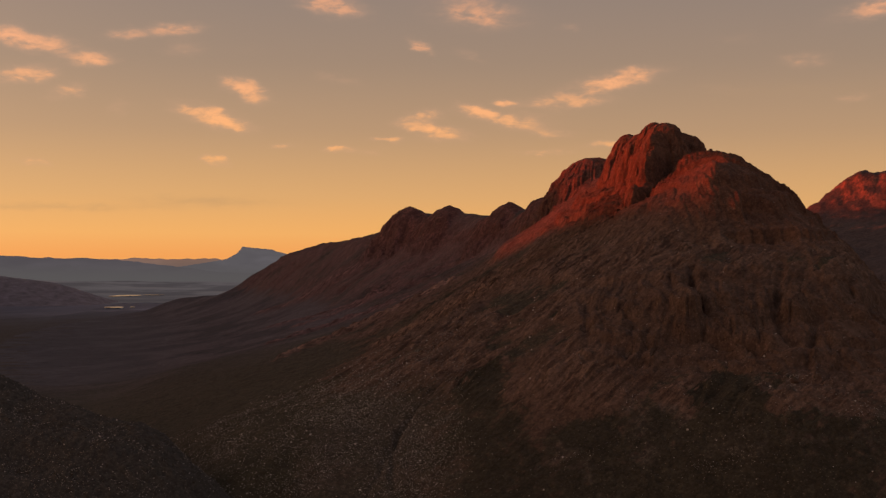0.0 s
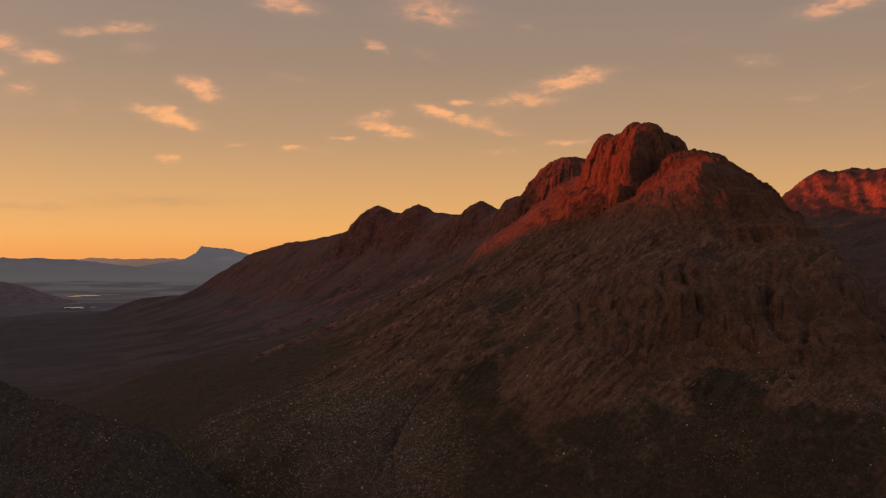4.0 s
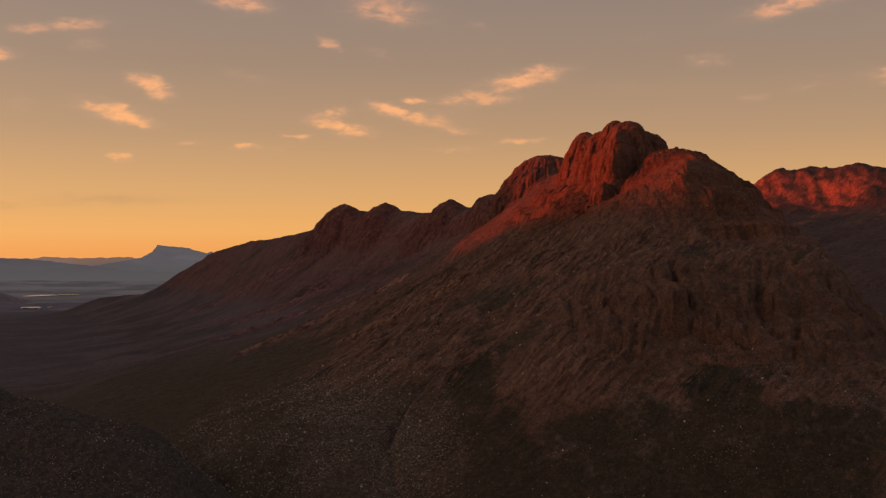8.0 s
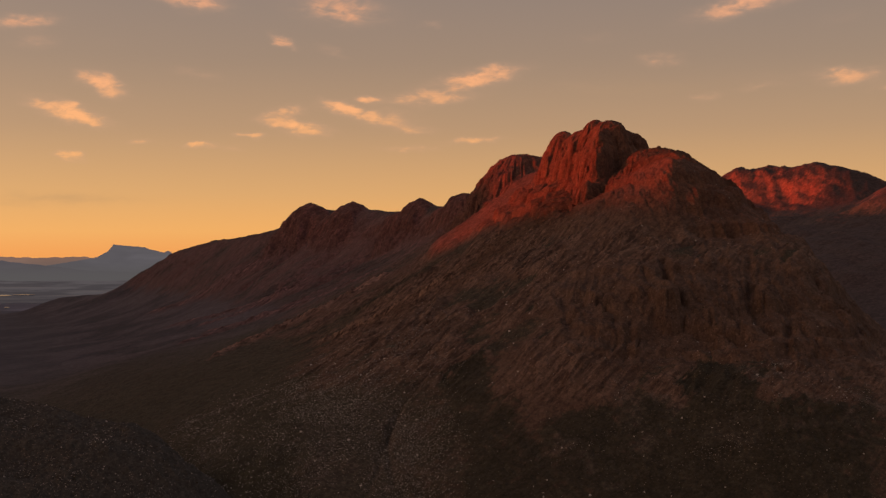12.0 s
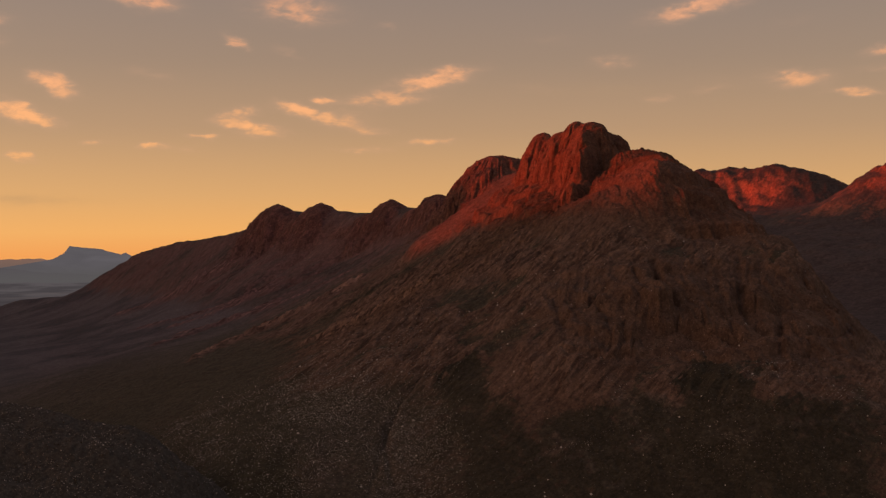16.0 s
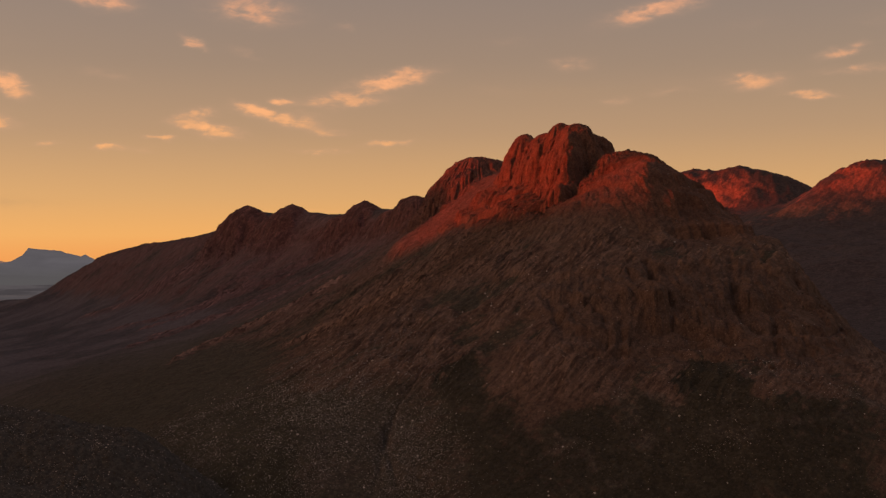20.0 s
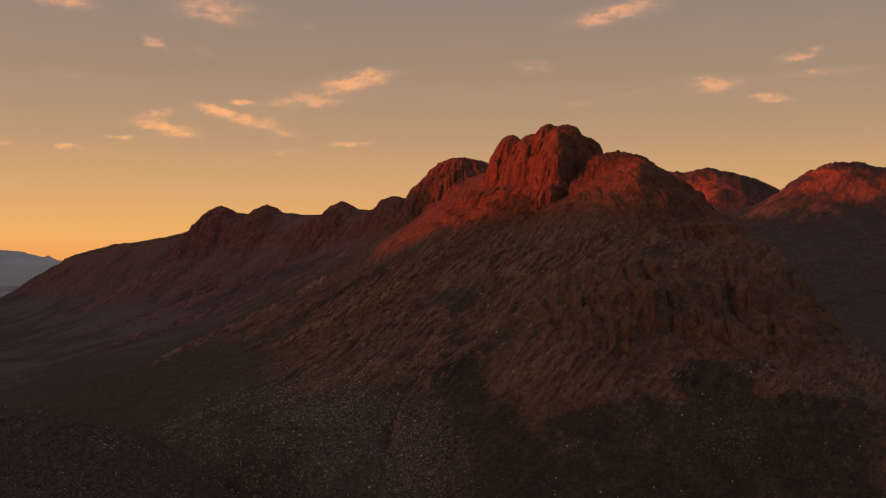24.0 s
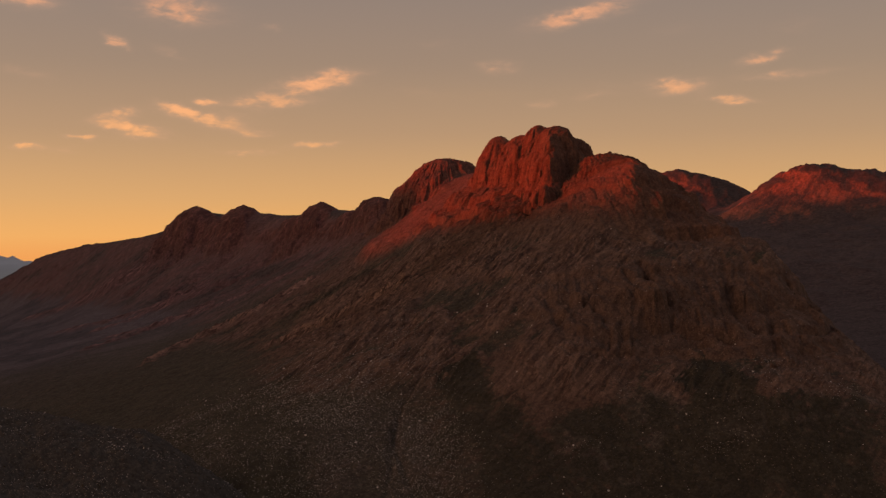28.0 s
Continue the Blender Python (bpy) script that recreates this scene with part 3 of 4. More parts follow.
# clefts: depth, half width and the line that they follow
CLEFTS = [(1.7, 1.6, [(-12, 540), (-27, 518), (-35, 501), (-35, 483), (-34, 466)]), (1.3, 1.4, [(-31, 508), (-38, 488), (-40, 474), (-45, 462)]),
          (3.4, 1.5, [(95, 556), (93, 540), (92.5, 527), (94, 512), (91.5, 507.5), (98, 503.5), (106, 497.5), (113, 491)]), (2.0, 1.5, [(90, 560), (80, 547), (69, 538), (57, 531), (46, 527)]), (2.3, 2.0, [(73, 524), (70, 516), (66, 504), (64, 496)]),
          (2.3, 1.7, [(134, 548), (128, 530), (124, 512)]), (1.9, 1.7, [(141, 513), (134, 497), (125, 474)]), (1.9, 1.8, [(152, 555), (143, 540), (136, 530)]), (1.6, 1.2, [(84, 548), (83, 530), (84, 516)]),
          (5, 4, [(96, 815), (76, 806), (56, 798)]), (5, 3.5, [(95, 756), (76, 750), (60, 742)]), (6, 8, [(80, 1070), (52, 1062), (30, 1050)]), (7, 12, [(48, 1180), (24, 1168), (-20, 1140)]),
          (9, 18, [(20, 1400), (-20, 1390), (-80, 1360)]), (9, 18, [(-20, 1510), (-60, 1500), (-130, 1470)]), (8, 14, [(-64, 1635), (-110, 1625), (-180, 1600)])]
# ribs of bare slabs that stand out of the slope: height, half width, line
RIBS = [(2.6, 5, [(-145, 866), (-131, 886), (-108, 904), (-91, 911), (-70, 910), (-45, 932), (-23, 941)]), (2.4, 4, [(-66, 777), (-48, 768), (-34, 764), (-21, 738), (5, 704)]), (2, 8, [(-213, 1394), (-181, 1396), (-143, 1406), (-100, 1420)]), (2, 6, [(-205, 1180), (-170, 1200), (-135, 1215), (-95, 1240)]),
        (2, 9, [(-190, 1250), (-120, 1200), (-60, 1170), (0, 1150)]), (2, 10, [(-260, 1500), (-180, 1440), (-110, 1400)]), (2.5, 12, [(-330, 1800), (-240, 1720), (-160, 1680)])]
# thickets and the grey stone fan: centre and half widths
THICKETS = [(98, 497, 9, 7), (100, 484, 11, 10), (97, 470, 14, 10), (2, 512, 12, 28), (112, 474, 12, 6), (2, 468, 17, 44), (32, 464, 34, 15), (56, 456, 22, 13), (96, 480, 14, 10), (90, 456, 20, 15), (84, 434, 26, 22), (-104, 476, 22, 12), (-88, 468, 15, 22), (126, 436, 24, 26), (24, 448, 22, 16), (56, 434, 22, 12), (72, 430, 78, 26)]
OUTCROPS = [(68, 468, 10, 6), (90, 444, 13, 6), (119, 441, 12, 5), (136, 436, 9, 6), (32, 459, 8, 5), (112, 468, 8, 4), (126, 456, 8, 4), (50, 441, 9, 4), (150, 452, 8, 5)]
FAN = (-46, 490, 34, 58)
GRASS_STRIP = [(-230, 930), (-177, 884), (-126, 848), (-79, 822), (-49, 832), (-10, 834), (14, 838)]
TRACK = [tuple(p) for p in ((-193, 610), (-159, 570), (-130, 570), (-107, 580), (-85, 610), (-62, 650))]


def bedding(x, y, z, steep):
    """Tilted beds that crop out across the open slope: where they show (0 to 1) and their edges (about -1 to 1)."""
    side, run = 0.63 * x - 0.777 * y + 3.0 * fbm(x / 25, y / 25, 2, 165), 0.69 * x + 0.56 * y
    zone = smooth(z, 58, 76) * smooth(152 - z, 0, 20) * (1 - steep) * smooth(1000 - y, 0, 200) * smooth(fbm(x / 40, y / 40, 3, 167), -0.7, 0.2)
    return zone, ridged(side / 8.5, run / 38, 3, 169, 0.6) / 1.6, ridged(side / 2.6, run / 10, 2, 171, 0.6) / 1.5


def cover(x, y, z, steep):
    """What grows or lies on the slope: bare rock, thicket, gravel, each 0 to 1."""
    warp_x, warp_y = x + 12 * fbm(x / 22, y / 22, 4, 131, 0.6), y + 16 * fbm(x / 22, y / 22, 4, 133, 0.6)
    bare, slabs = steep.copy(), np.zeros(x.shape)
    for _, wide, line in RIBS:
        slabs = np.maximum(slabs, np.exp(-((off_line(warp_x * 0.5 + x * 0.5, warp_y * 0.5 + y * 0.5, line) / (wide * 1.2)) ** 2)))
    slabs = slabs * (1 - steep)
    bare = np.maximum(bare, slabs)
    thick = np.zeros(x.shape)
    for cx, cy, rx, ry in THICKETS:
        thick = np.maximum(thick, 0.54 * smooth(1.5 - np.hypot((warp_x - cx) / rx, (warp_y - cy) / ry), 0, 1.3))
    cx, cy, rx, ry = FAN
    gravel = 0.85 * smooth(1.2 - np.hypot((warp_x - cx) / rx, (warp_y - cy) / ry), 0, 0.8)
    gravel = np.maximum(gravel, np.exp(-((off_line(x, y, TRACK) / 2.6) ** 2)))
    zone, edge, chip = bedding(x, y, z, steep)
    outcrop = zone * smooth(edge + 0.35 * chip, -0.15, 0.75)
    outcrop = outcrop * np.clip(1 - 1.9 * thick, 0, 1)
    for cx, cy, rx, ry in OUTCROPS:
        patch = smooth(1.3 - np.hypot((warp_x * 0.7 + x * 0.3 - cx) / rx, (warp_y * 0.7 + y * 0.3 - cy) / ry), 0, 1.0) * smooth(chip, -0.9, 0.5)
        gravel, thick = np.maximum(gravel, 0.75 * patch), thick * (1 - 0.6 * patch)
    # olive scrub and grass: the strip between the ribs and the flats at the mountain's foot
    strip = np.exp(-((off_line(warp_x * 0.6 + x * 0.4, warp_y * 0.6 + y * 0.4, GRASS_STRIP) / 15) ** 2))
    flats = smooth(74 - z + 10 * fbm(x / 34, y / 34, 3, 135), 0, 16) * smooth(20 - x, 0, 60)
    grass = np.clip(np.maximum(strip, flats) * (1 - slabs) * (1 - steep) * (1 - 0.7 * gravel), 0, 1)
    return {"bare": bare, "rib": slabs, "grass": grass, "outcrop": outcrop, "hollow": zone * (1 - outcrop) * 0.9, "thicket": thick * (1 - 0.7 * steep), "gravel": gravel * (1 - 0.7 * thick)}


def benches(z, x, y, high, seed, sharp=0.32):
    """Beds of hard and soft rock: steep risers between sloping ledges, cut into the face."""
    q = z / high + 0.6 * fbm(x / 40, y / 40, 3, seed)
    k = np.floor(q)
    return (smooth(q - k, 0.5 - sharp / 2, 0.5 + sharp / 2) - (q - k)) * high


def head(z, x, y, cx, cy, top, rx, ry, turn, plan, wall, joint):
    """A rock head with a rounded top and steep, jointed walls."""
    c, s = math.cos(turn), math.sin(turn)
    dx, dy = (x - cx) * c + (y - cy) * s, (y - cy) * c - (x - cx) * s
    r = (np.abs(dx / rx) ** plan + np.abs(dy / ry) ** plan) ** (1 / plan) + 1e-4
    k = 1 / np.maximum(r, 0.3)
    size = max(1.0, rx / 20) * (1 + smooth(np.array(float(cy)), 1200, 1700))
    arc = np.arctan2(dy / ry, dx / rx) * (rx + ry) / 2 + 1.5 * perlin(x / 11, y / 11, 66)
    out, gap = columns(arc, wall * r, 6.5 * size, 12 * size, 61)
    out2, gap2 = columns(arc, wall * r, 2.8 * size, 5 * size, 62)
    joints = 0.9 * out + 0.5 * out2 - 1.1 * gap - 0.5 * gap2 + 0.4 * ridged(x / 9, y / 9, 3, 62, 0.6)
    r = r * (1 - (1.35 if cy < 1000 else 1.0) * joint * joints * smooth(r, 0.45, 0.95) + 0.06 * fbm(x / 16, y / 16, 3, 63))
    fall = (3.5 * r**2 if cy < 1250 else 9.5 * r**0.95) + wall * 0.16 * np.log1p(np.exp(np.clip((r - 0.85) / 0.16, -20, 40)))
    # ledges across the walls
    fall = fall + 1.6 * np.sin(fall / 5.0 + 2 * fbm(x / 30, y / 30, 2, 65)) * smooth(fall, 6, 16)
    broken = 0.5 * ridged(x / 7, y / 7, 2, 64) if cy < 1000 else 1.6 * ridged(x / 13, y / 15, 3, 64)
    return np.maximum(z, top - fall - broken * smooth(r, 0.1, 0.7))


def slab(z, x, y, top, planes, steep, joint):
    """A great block of rock between upright planes: (normal x, normal y, offset)."""
    d = np.full(x.shape, -1e9)
    for nx, ny, c in planes:
        q = nx * x + ny * y - c
        side = nx * y - ny * x
        out, gap = columns(side + 2.5 * perlin(q / 9, side / 30, 79), q * steep, 8.5, 13, 68)
        out2, gap2 = columns(side + 1.2 * perlin(q / 6, side / 20, 80), q * steep, 3.4, 6, 73)
        q = q - (joint if nx < 0 else 0.35 * joint) * (0.95 * out + 0.4 * out2 - 0.9 * gap - 0.35 * gap2 + 0.8 * perlin(side / 26, q / 90, 77))
        d = np.maximum(d, q) + 1.2 * np.exp(-((d - q) ** 2) / 18.0) * (d > -1e8)
    d = d - 1.2 * fbm(x / 24, y / 24, 2, 70)
    fall = steep * 2.2 * np.log1p(np.exp(np.clip(d / 2.2, -30, 30))) + np.clip(2.5 + d / 8, 0, None)
    fall = fall + 2.2 * np.sin(fall / 4.5 + 2 * fbm(x / 30, y / 30, 2, 72)) * smooth(fall, 6, 16)
    return np.maximum(z, top - fall)


def columns(s, down, wide, tall, seed):
    """Jointed rock: each block's own set-out (-1 to 1) and how near an upright joint is (0 to 1)."""
    u = s / wide + 0.9 * perlin(s / (wide * 3.1), s * 0 + seed, seed)
    k = np.floor(u)
    f = u - k
    lift = down / tall + hashed(k, k * 0, seed + 3) + 0.25 * perlin(s / 9, down / 9, seed + 4)
    row = np.floor(lift)
    own = 0.6 * hashed(k, k * 0, seed + 5) + 0.4 * hashed(k, row, seed + 6)
    return own * 2 - 1, np.exp(-((np.minimum(f, 1 - f) / 0.09) ** 2)) * (0.4 + 0.6 * hashed(k, row, seed + 7))


def off_line(x, y, line):
    d = np.full(x.shape, 1e9)
    for (ax, ay), (bx, by) in zip(line, line[1:]):
        ex, ey = bx - ax, by - ay
        t = np.clip(((x - ax) * ex + (y - ay) * ey) / (ex * ex + ey * ey), 0, 1)
        d = np.minimum(d, np.hypot(x - ax - t * ex, y - ay - t * ey))
    return d


def mountain_height(x, y):
    floor = valley(x, y)
    z = massif(x, y)
    base = z
    z = slab(z, x, y, 203.3, ((-0.999, -0.046, -129.9), (0.75, -0.66, -392.8), (0, 1, 862), (1, 0, 132)), 2.5, 3.0)
    for h in HEADS + PILLARS:
        z = head(z, x, y, *h)
    heads = smooth(z - base, 0.5, 5)
    # the stone chute between the summit block and the dark head behind it
    talus = np.interp(x, [0, 24, 49, 79, 91, 108], [118, 131, 146, 169, 178, 186]) + 0.2 * (y - 870)
    chute = smooth(y, 846, 862) * smooth(918 - y, 0, 12) * smooth(x, 0, 20) * smooth(104 - x, 0, 10)
    z = z + chute * (talus - z)
    heads = heads * (1 - chute)
    wander = 3.5 * fbm(x / 17, y / 17, 3, 67)
    for deep, wide, line in CLEFTS:
        z = z - deep * np.exp(-(((off_line(x, y, line) + wander * min(1.0, wide / 6)) / wide) ** 2)) * (1 + 0.4 * fbm(x / 12, y / 12, 2, 69))
    for tall, wide, line in RIBS:
        d = off_line(x + 0.6 * wide * fbm(x / 20, y / 20, 2, 137), y + 0.6 * wide * fbm(x / 20, y / 20, 2, 139), line)
        z = z + tall * np.exp(-((d / wide) ** 2)) * (0.8 + 0.6 * ridged(x / 8, y / 8, 2, 141))
    # ribs and gullies that run down from the summit and from the crest
    cx = np.interp(y, [400, 700, 900, 1100, 1350, 1700, 2100, 2500], [140, 130, 95, 63, 30, -100, -253, -489])
    front = smooth(760 - y, 0, 120)
    ang = np.arctan2(x - 128, 745 - y)
    rad = np.hypot(x - 128, y - 745)
    u = front * ang * 120 + (1 - front) * (y * 0.92)
    v = front * rad + (1 - front) * (cx - x)
    far = 1 + smooth(y, 1000, 1600)
    rough = smooth(z, 54, 90) * smooth(v, 6, 34) * (1 - heads)
    wx = u + 9 * fbm(x / 60, y / 60, 2, 71)
    z = z + rough * (1.9 * far * ridged(wx / (30 * far), v / (150 * far), 3, 21) + 0.9 * far * ridged(wx / (9 * far), v / (44 * far), 3, 31))
    # ledges and ribs of the lower buttress and of the steep ground under the crags
    low = smooth(z, 72, 88) * smooth(126 - z, 0, 16) * smooth(x, 20, 66) * smooth(600 - y, 0, 60)
    under = (1 - chute) * smooth(z, 132, 150) * smooth(x + 0.12 * y, 60, 150) * (1 - heads) * smooth(v, 4, 16)
    block = smooth(140 - x, 0, 30) * smooth(y, 640, 690)
    flank = smooth(x, 112, 128) * smooth(z, 104, 118) * smooth(172 - z, 0, 12) * smooth(y, 545, 585) * smooth(700 - y, 0, 30) * (1 - heads)
    z = z + low * 0.45 * benches(z, x, y, 10, 47, 0.3) + flank * 0.6 * benches(z, x, y, 13, 43, 0.3) + under * (0.15 + 0.35 * block) * benches(z, x, y, 13, 41, 0.3)
    flute = ridged(wx / (7.5 * far), v / (70 * far), 3, 51, 0.6)
    steep = np.maximum(np.maximum(heads, low), np.maximum(np.maximum(under * 0.8, flank * 0.8), chute * 0.45))
    # joints break the faces into blocks
    crack, level = blocks(wx / (4.6 * far) + 0.3 * perlin(x / 9, y / 9, 76), z / (9.5 * far), 75)
    crack2, level2 = blocks(wx / (2.2 * far), z / (5.0 * far), 78)
    brow = 1 - 0.7 * smooth(748 - y, 0, 30) * smooth(z, 165, 178)
    z = z + np.maximum(low, 0.8 * brow * np.maximum(heads, 0.8 * under)) * (0.8 * level - 0.8 * crack + 0.35 * level2 - 0.3 * crack2) * (1.9 - 0.9 * far)
    groove = np.exp(-((perlin(wx / (9 * far), v / (70 * far), 56) / 0.10) ** 2)) + 0.6 * np.exp(-((perlin(wx / (4.6 * far), v / (30 * far), 58) / 0.12) ** 2))
    fine_flute = ridged(wx / (3.6 * far), v / (34 * far), 2, 52, 0.6)
    z = z + np.maximum(low, under * (0.3 + 0.9 * block)) * (0.8 * flute + 0.3 * fine_flute - 0.6 * groove) + steep * (0.7 - 0.35 * low) * fbm(x / 8, y / 8, 3, 53)
    # rounded pillars with sharp gaps between them
    out, gap = columns(wx + 2 * perlin(x / 15, y / 15, 153), z, 9.5, 14, 155)
    out2, gap2 = columns(wx + perlin(x / 9, y / 9, 157), z, 3.2, 7, 159)
    face = 1.5 * out + 0.55 * out2 - 1.5 * gap - 0.6 * gap2
    z = z + np.maximum(low, 0.8 * flank) * face + 0.7 * under * block * face
    # tilted beds that crop out across the open slope
    zone, edge, chip = bedding(x, y, z, steep)
    z = z + zone * (2.7 * edge + 0.8 * chip)
    # loose ground elsewhere
    z = z + (1 - steep) * (0.6 * fbm(x / 13, y / 13, 3, 55) + 0.25 * ridged(x / 3.4, y / 3.4, 2, 57)) + 0.22 * fbm(x / 2.2, y / 2.2, 2, 59)
    # run out into the valley floor
    return blend_up(floor, z), steep, z - floor


def lay(name, z, xs, ys, keep, mat, parent=None, label="", layers=None):
    """One piece of a grid of heights as a mesh, with the whole land's normals."""
    ny, nx = z.shape
    gx, gy = np.gradient(z, axis=1) / np.gradient(xs)[None, :], np.gradient(z, axis=0) / np.gradient(ys)[:, None]
    nrm = np.stack([-gx, -gy, np.ones_like(z)], -1)
    nrm /= np.linalg.norm(nrm, axis=-1, keepdims=True)
    idx = np.arange(nx * ny).reshape(ny, nx)
    quads = np.stack([idx[:-1, :-1], idx[:-1, 1:], idx[1:, 1:], idx[1:, :-1]], -1)[keep]
    used, quads = np.unique(quads, return_inverse=True)
    quads = quads.reshape(-1, 4)
    gxx, gyy = np.meshgrid(xs, ys)
    co = np.stack([gxx.ravel()[used], gyy.ravel()[used], z.ravel()[used]], -1).astype(np.float32)
    ob = grid_mesh(name, co, quads, mat, parent, label, nrm.reshape(-1, 3)[used])
    for key, field in (layers or {}).items():
        ob.data.attributes.new(key, "FLOAT", "POINT").data.foreach_set("value", field.ravel()[used].astype(np.float32))
    return ob


def grid_mesh(name, co, quads, mat, parent=None, label="", nrm=None):
    me = bpy.data.meshes.new(name)
    me.vertices.add(len(co))
    me.vertices.foreach_set("co", np.ascontiguousarray(co, np.float32).ravel())
    me.loops.add(quads.size)
    me.loops.foreach_set("vertex_index", quads.astype(np.int32).ravel())
    me.polygons.add(len(quads))
    me.polygons.foreach_set("loop_start", np.arange(0, quads.size, quads.shape[1], dtype=np.int32))
    me.polygons.foreach_set("use_smooth", np.ones(len(quads), bool))
    me.update(calc_edges=True)
    if nrm is not None:
        me.normals_split_custom_set_from_vertices(nrm.astype(np.float32))
    me.materials.append(mat)
    ob = new(name, me)
    if parent:
        ob.parent = parent
    if label:
        tagged(ob, label)
    return ob


def steps(*runs):
    """Grid lines: (start, stop, gap), run after run."""
    return np.unique(np.concatenate([np.arange(a, b, g) for a, b, g in runs] + [[runs[-1][1]]]).round(3))


def mid(a):
    return (a[:-1, :-1] + a[1:, :-1] + a[:-1, 1:] + a[1:, 1:]) / 4


def thing(name, label, category, group="", kind="", at=(0, 0, 0)):
    ob = new(name)
    ob.location = at
    return tagged(ob, label, category, group, kind)


def heights(fn, xs, ys):
    gx, gy = np.meshgrid(xs, ys)
    return gx, gy, fn(gx, gy)


# the ground: one sheet from under the drone to the horizon
ring = np.concatenate([[0], np.geomspace(30, 5600, 260)])
turn = np.radians(np.concatenate([np.linspace(-180, -40, 71)[:-1], np.linspace(-40, 50, 451)[:-1], np.linspace(50, 180, 66)]))
rr, tt = np.meshgrid(ring, turn, indexing="ij")
gx, gy = -60 + rr * np.sin(tt), rr * np.cos(tt)
gz = valley(gx, gy)
idx = np.arange(gx.size).reshape(gx.shape)
quads = np.stack([idx[:-1, :-1], idx[1:, :-1], idx[1:, 1:], idx[:-1, 1:]], -1).reshape(-1, 4)[:, ::-1]
ground = grid_mesh("ground", np.stack([gx, gy, gz], -1).reshape(-1, 3), quads, VALLEY)
tagged(ground, "dark scrubby valley floor opening to a hazy plain", "ground", kind="structure")

# the main mountain
xs = steps((-460, -260, 4.0), (-260, -90, 1.4), (-90, 40, 0.8), (40, 195, 0.55), (195, 280, 2.5))
ys = steps((365, 430, 1.2), (430, 600, 0.6), (600, 850, 0.65), (850, 960, 0.9), (960, 1110, 1.5))
gx, gy, (gz, steep, rise) = heights(mountain_height, xs, ys)
mx, my, mz, ms = mid(gx), mid(gy), mid(gz), mid(steep)
solid = mid(rise) > -24
land = cover(gx, gy, gz, steep)
upper = solid & (ms > 0.5) & (my > 600)
peak = upper & (my > 738) & (my < 850)
shoulder = upper & (my <= 738)
back_head = upper & (my >= 850)
lower = solid & (ms > 0.5) & (my <= 600)
mountain = thing("mountain", "bare brown sandstone mountain with a red-lit summit crag", "mountain", at=(110, 700, 40))
mountain.location = (0, 0, 0)
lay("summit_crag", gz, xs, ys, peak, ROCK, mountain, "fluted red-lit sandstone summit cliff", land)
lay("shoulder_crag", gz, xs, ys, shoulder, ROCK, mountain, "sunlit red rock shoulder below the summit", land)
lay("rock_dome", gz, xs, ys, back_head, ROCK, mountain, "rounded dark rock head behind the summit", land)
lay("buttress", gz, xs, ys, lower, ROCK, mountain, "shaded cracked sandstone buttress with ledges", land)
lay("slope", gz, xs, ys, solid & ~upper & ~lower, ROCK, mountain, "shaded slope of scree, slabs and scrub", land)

# the long ridge behind it
xs = steps((-760, -460, 5), (-460, 130, 2.6), (130, 250, 5))
ys = steps((1106, 1500, 2.6), (1500, 2700, 4.5))
gx, gy, (gz, steep, rise) = heights(mountain_height, xs, ys)
mx, my, mz, ms = mid(gx), mid(gy), mid(gz), mid(steep)
solid = mid(rise) > -24
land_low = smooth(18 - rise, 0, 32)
land = {**cover(gx, gy, gz, steep), "foot_haze": land_low * 0.6}
ridge = thing("mountain_ridge", "long dark rocky ridge with rounded knobs on its crest", "mountain ridge")
knob = solid & (ms > 0.5)
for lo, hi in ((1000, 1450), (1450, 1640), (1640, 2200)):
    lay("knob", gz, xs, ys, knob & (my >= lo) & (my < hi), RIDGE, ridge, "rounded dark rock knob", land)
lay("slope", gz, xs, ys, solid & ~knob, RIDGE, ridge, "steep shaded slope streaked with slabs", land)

# the red range beyond the side valley
R_CREST = [(502, 2700, 99), (628, 2580, 186), (687, 2528, 232), (722, 2506, 267), (757, 2483, 293), (805, 2451, 296), (842, 2426, 295), (896, 2387, 295), (934, 2360, 292), (957, 2342, 284), (980, 2324, 266), (1005, 2300, 240), (1038, 2257, 216), (1305, 2200, 200)]
R_BROW = [(704, 1926, 172), (746, 1881, 193), (779, 1851, 215), (797, 1837, 230), (823, 1816, 247), (841, 1802, 257), (866, 1780, 259), (902, 1748, 250), (949, 1704, 239), (1065, 1540, 228), (1307, 1450, 226), (1476, 1400, 226)]
R_FACE = [(712, 2421, 226), (760, 2389, 226), (797, 2364, 226), (851, 2325, 226), (889, 2298, 226), (912, 2280, 222)]
R_SCARP = [(783, 1771, 203), (826, 1735, 203), (862, 1703, 203), (909, 1659, 201), (1025, 1500, 196)]
R_GAP = [(739, 2150, 193), (869, 2100, 201), (1074, 1925, 195), (1259, 1680, 188)]
R_MID = [(420, 2300, 126), (520, 2060, 150), (600, 1850, 158), (690, 1750, 164), (770, 1660, 166), (865, 1565, 168), (955, 1460, 170), (1150, 1300, 172), (1350, 1200, 176)]
R_LOW = [(330, 1800, 104), (430, 1420, 108), (491, 1200, 108), (620, 1130, 108), (900, 1060, 110), (1250, 960, 110)]
R_FOOT = [(200, 2300, 40), (230, 1700, 50), (300, 1200, 58), (340, 900, 56), (520, 800, 54), (900, 740, 54), (1400, 640, 54)]
R_BACK = [(560, 2900, 90), (1000, 2700, 120), (1500, 2500, 100), (1900, 2200, 100)]
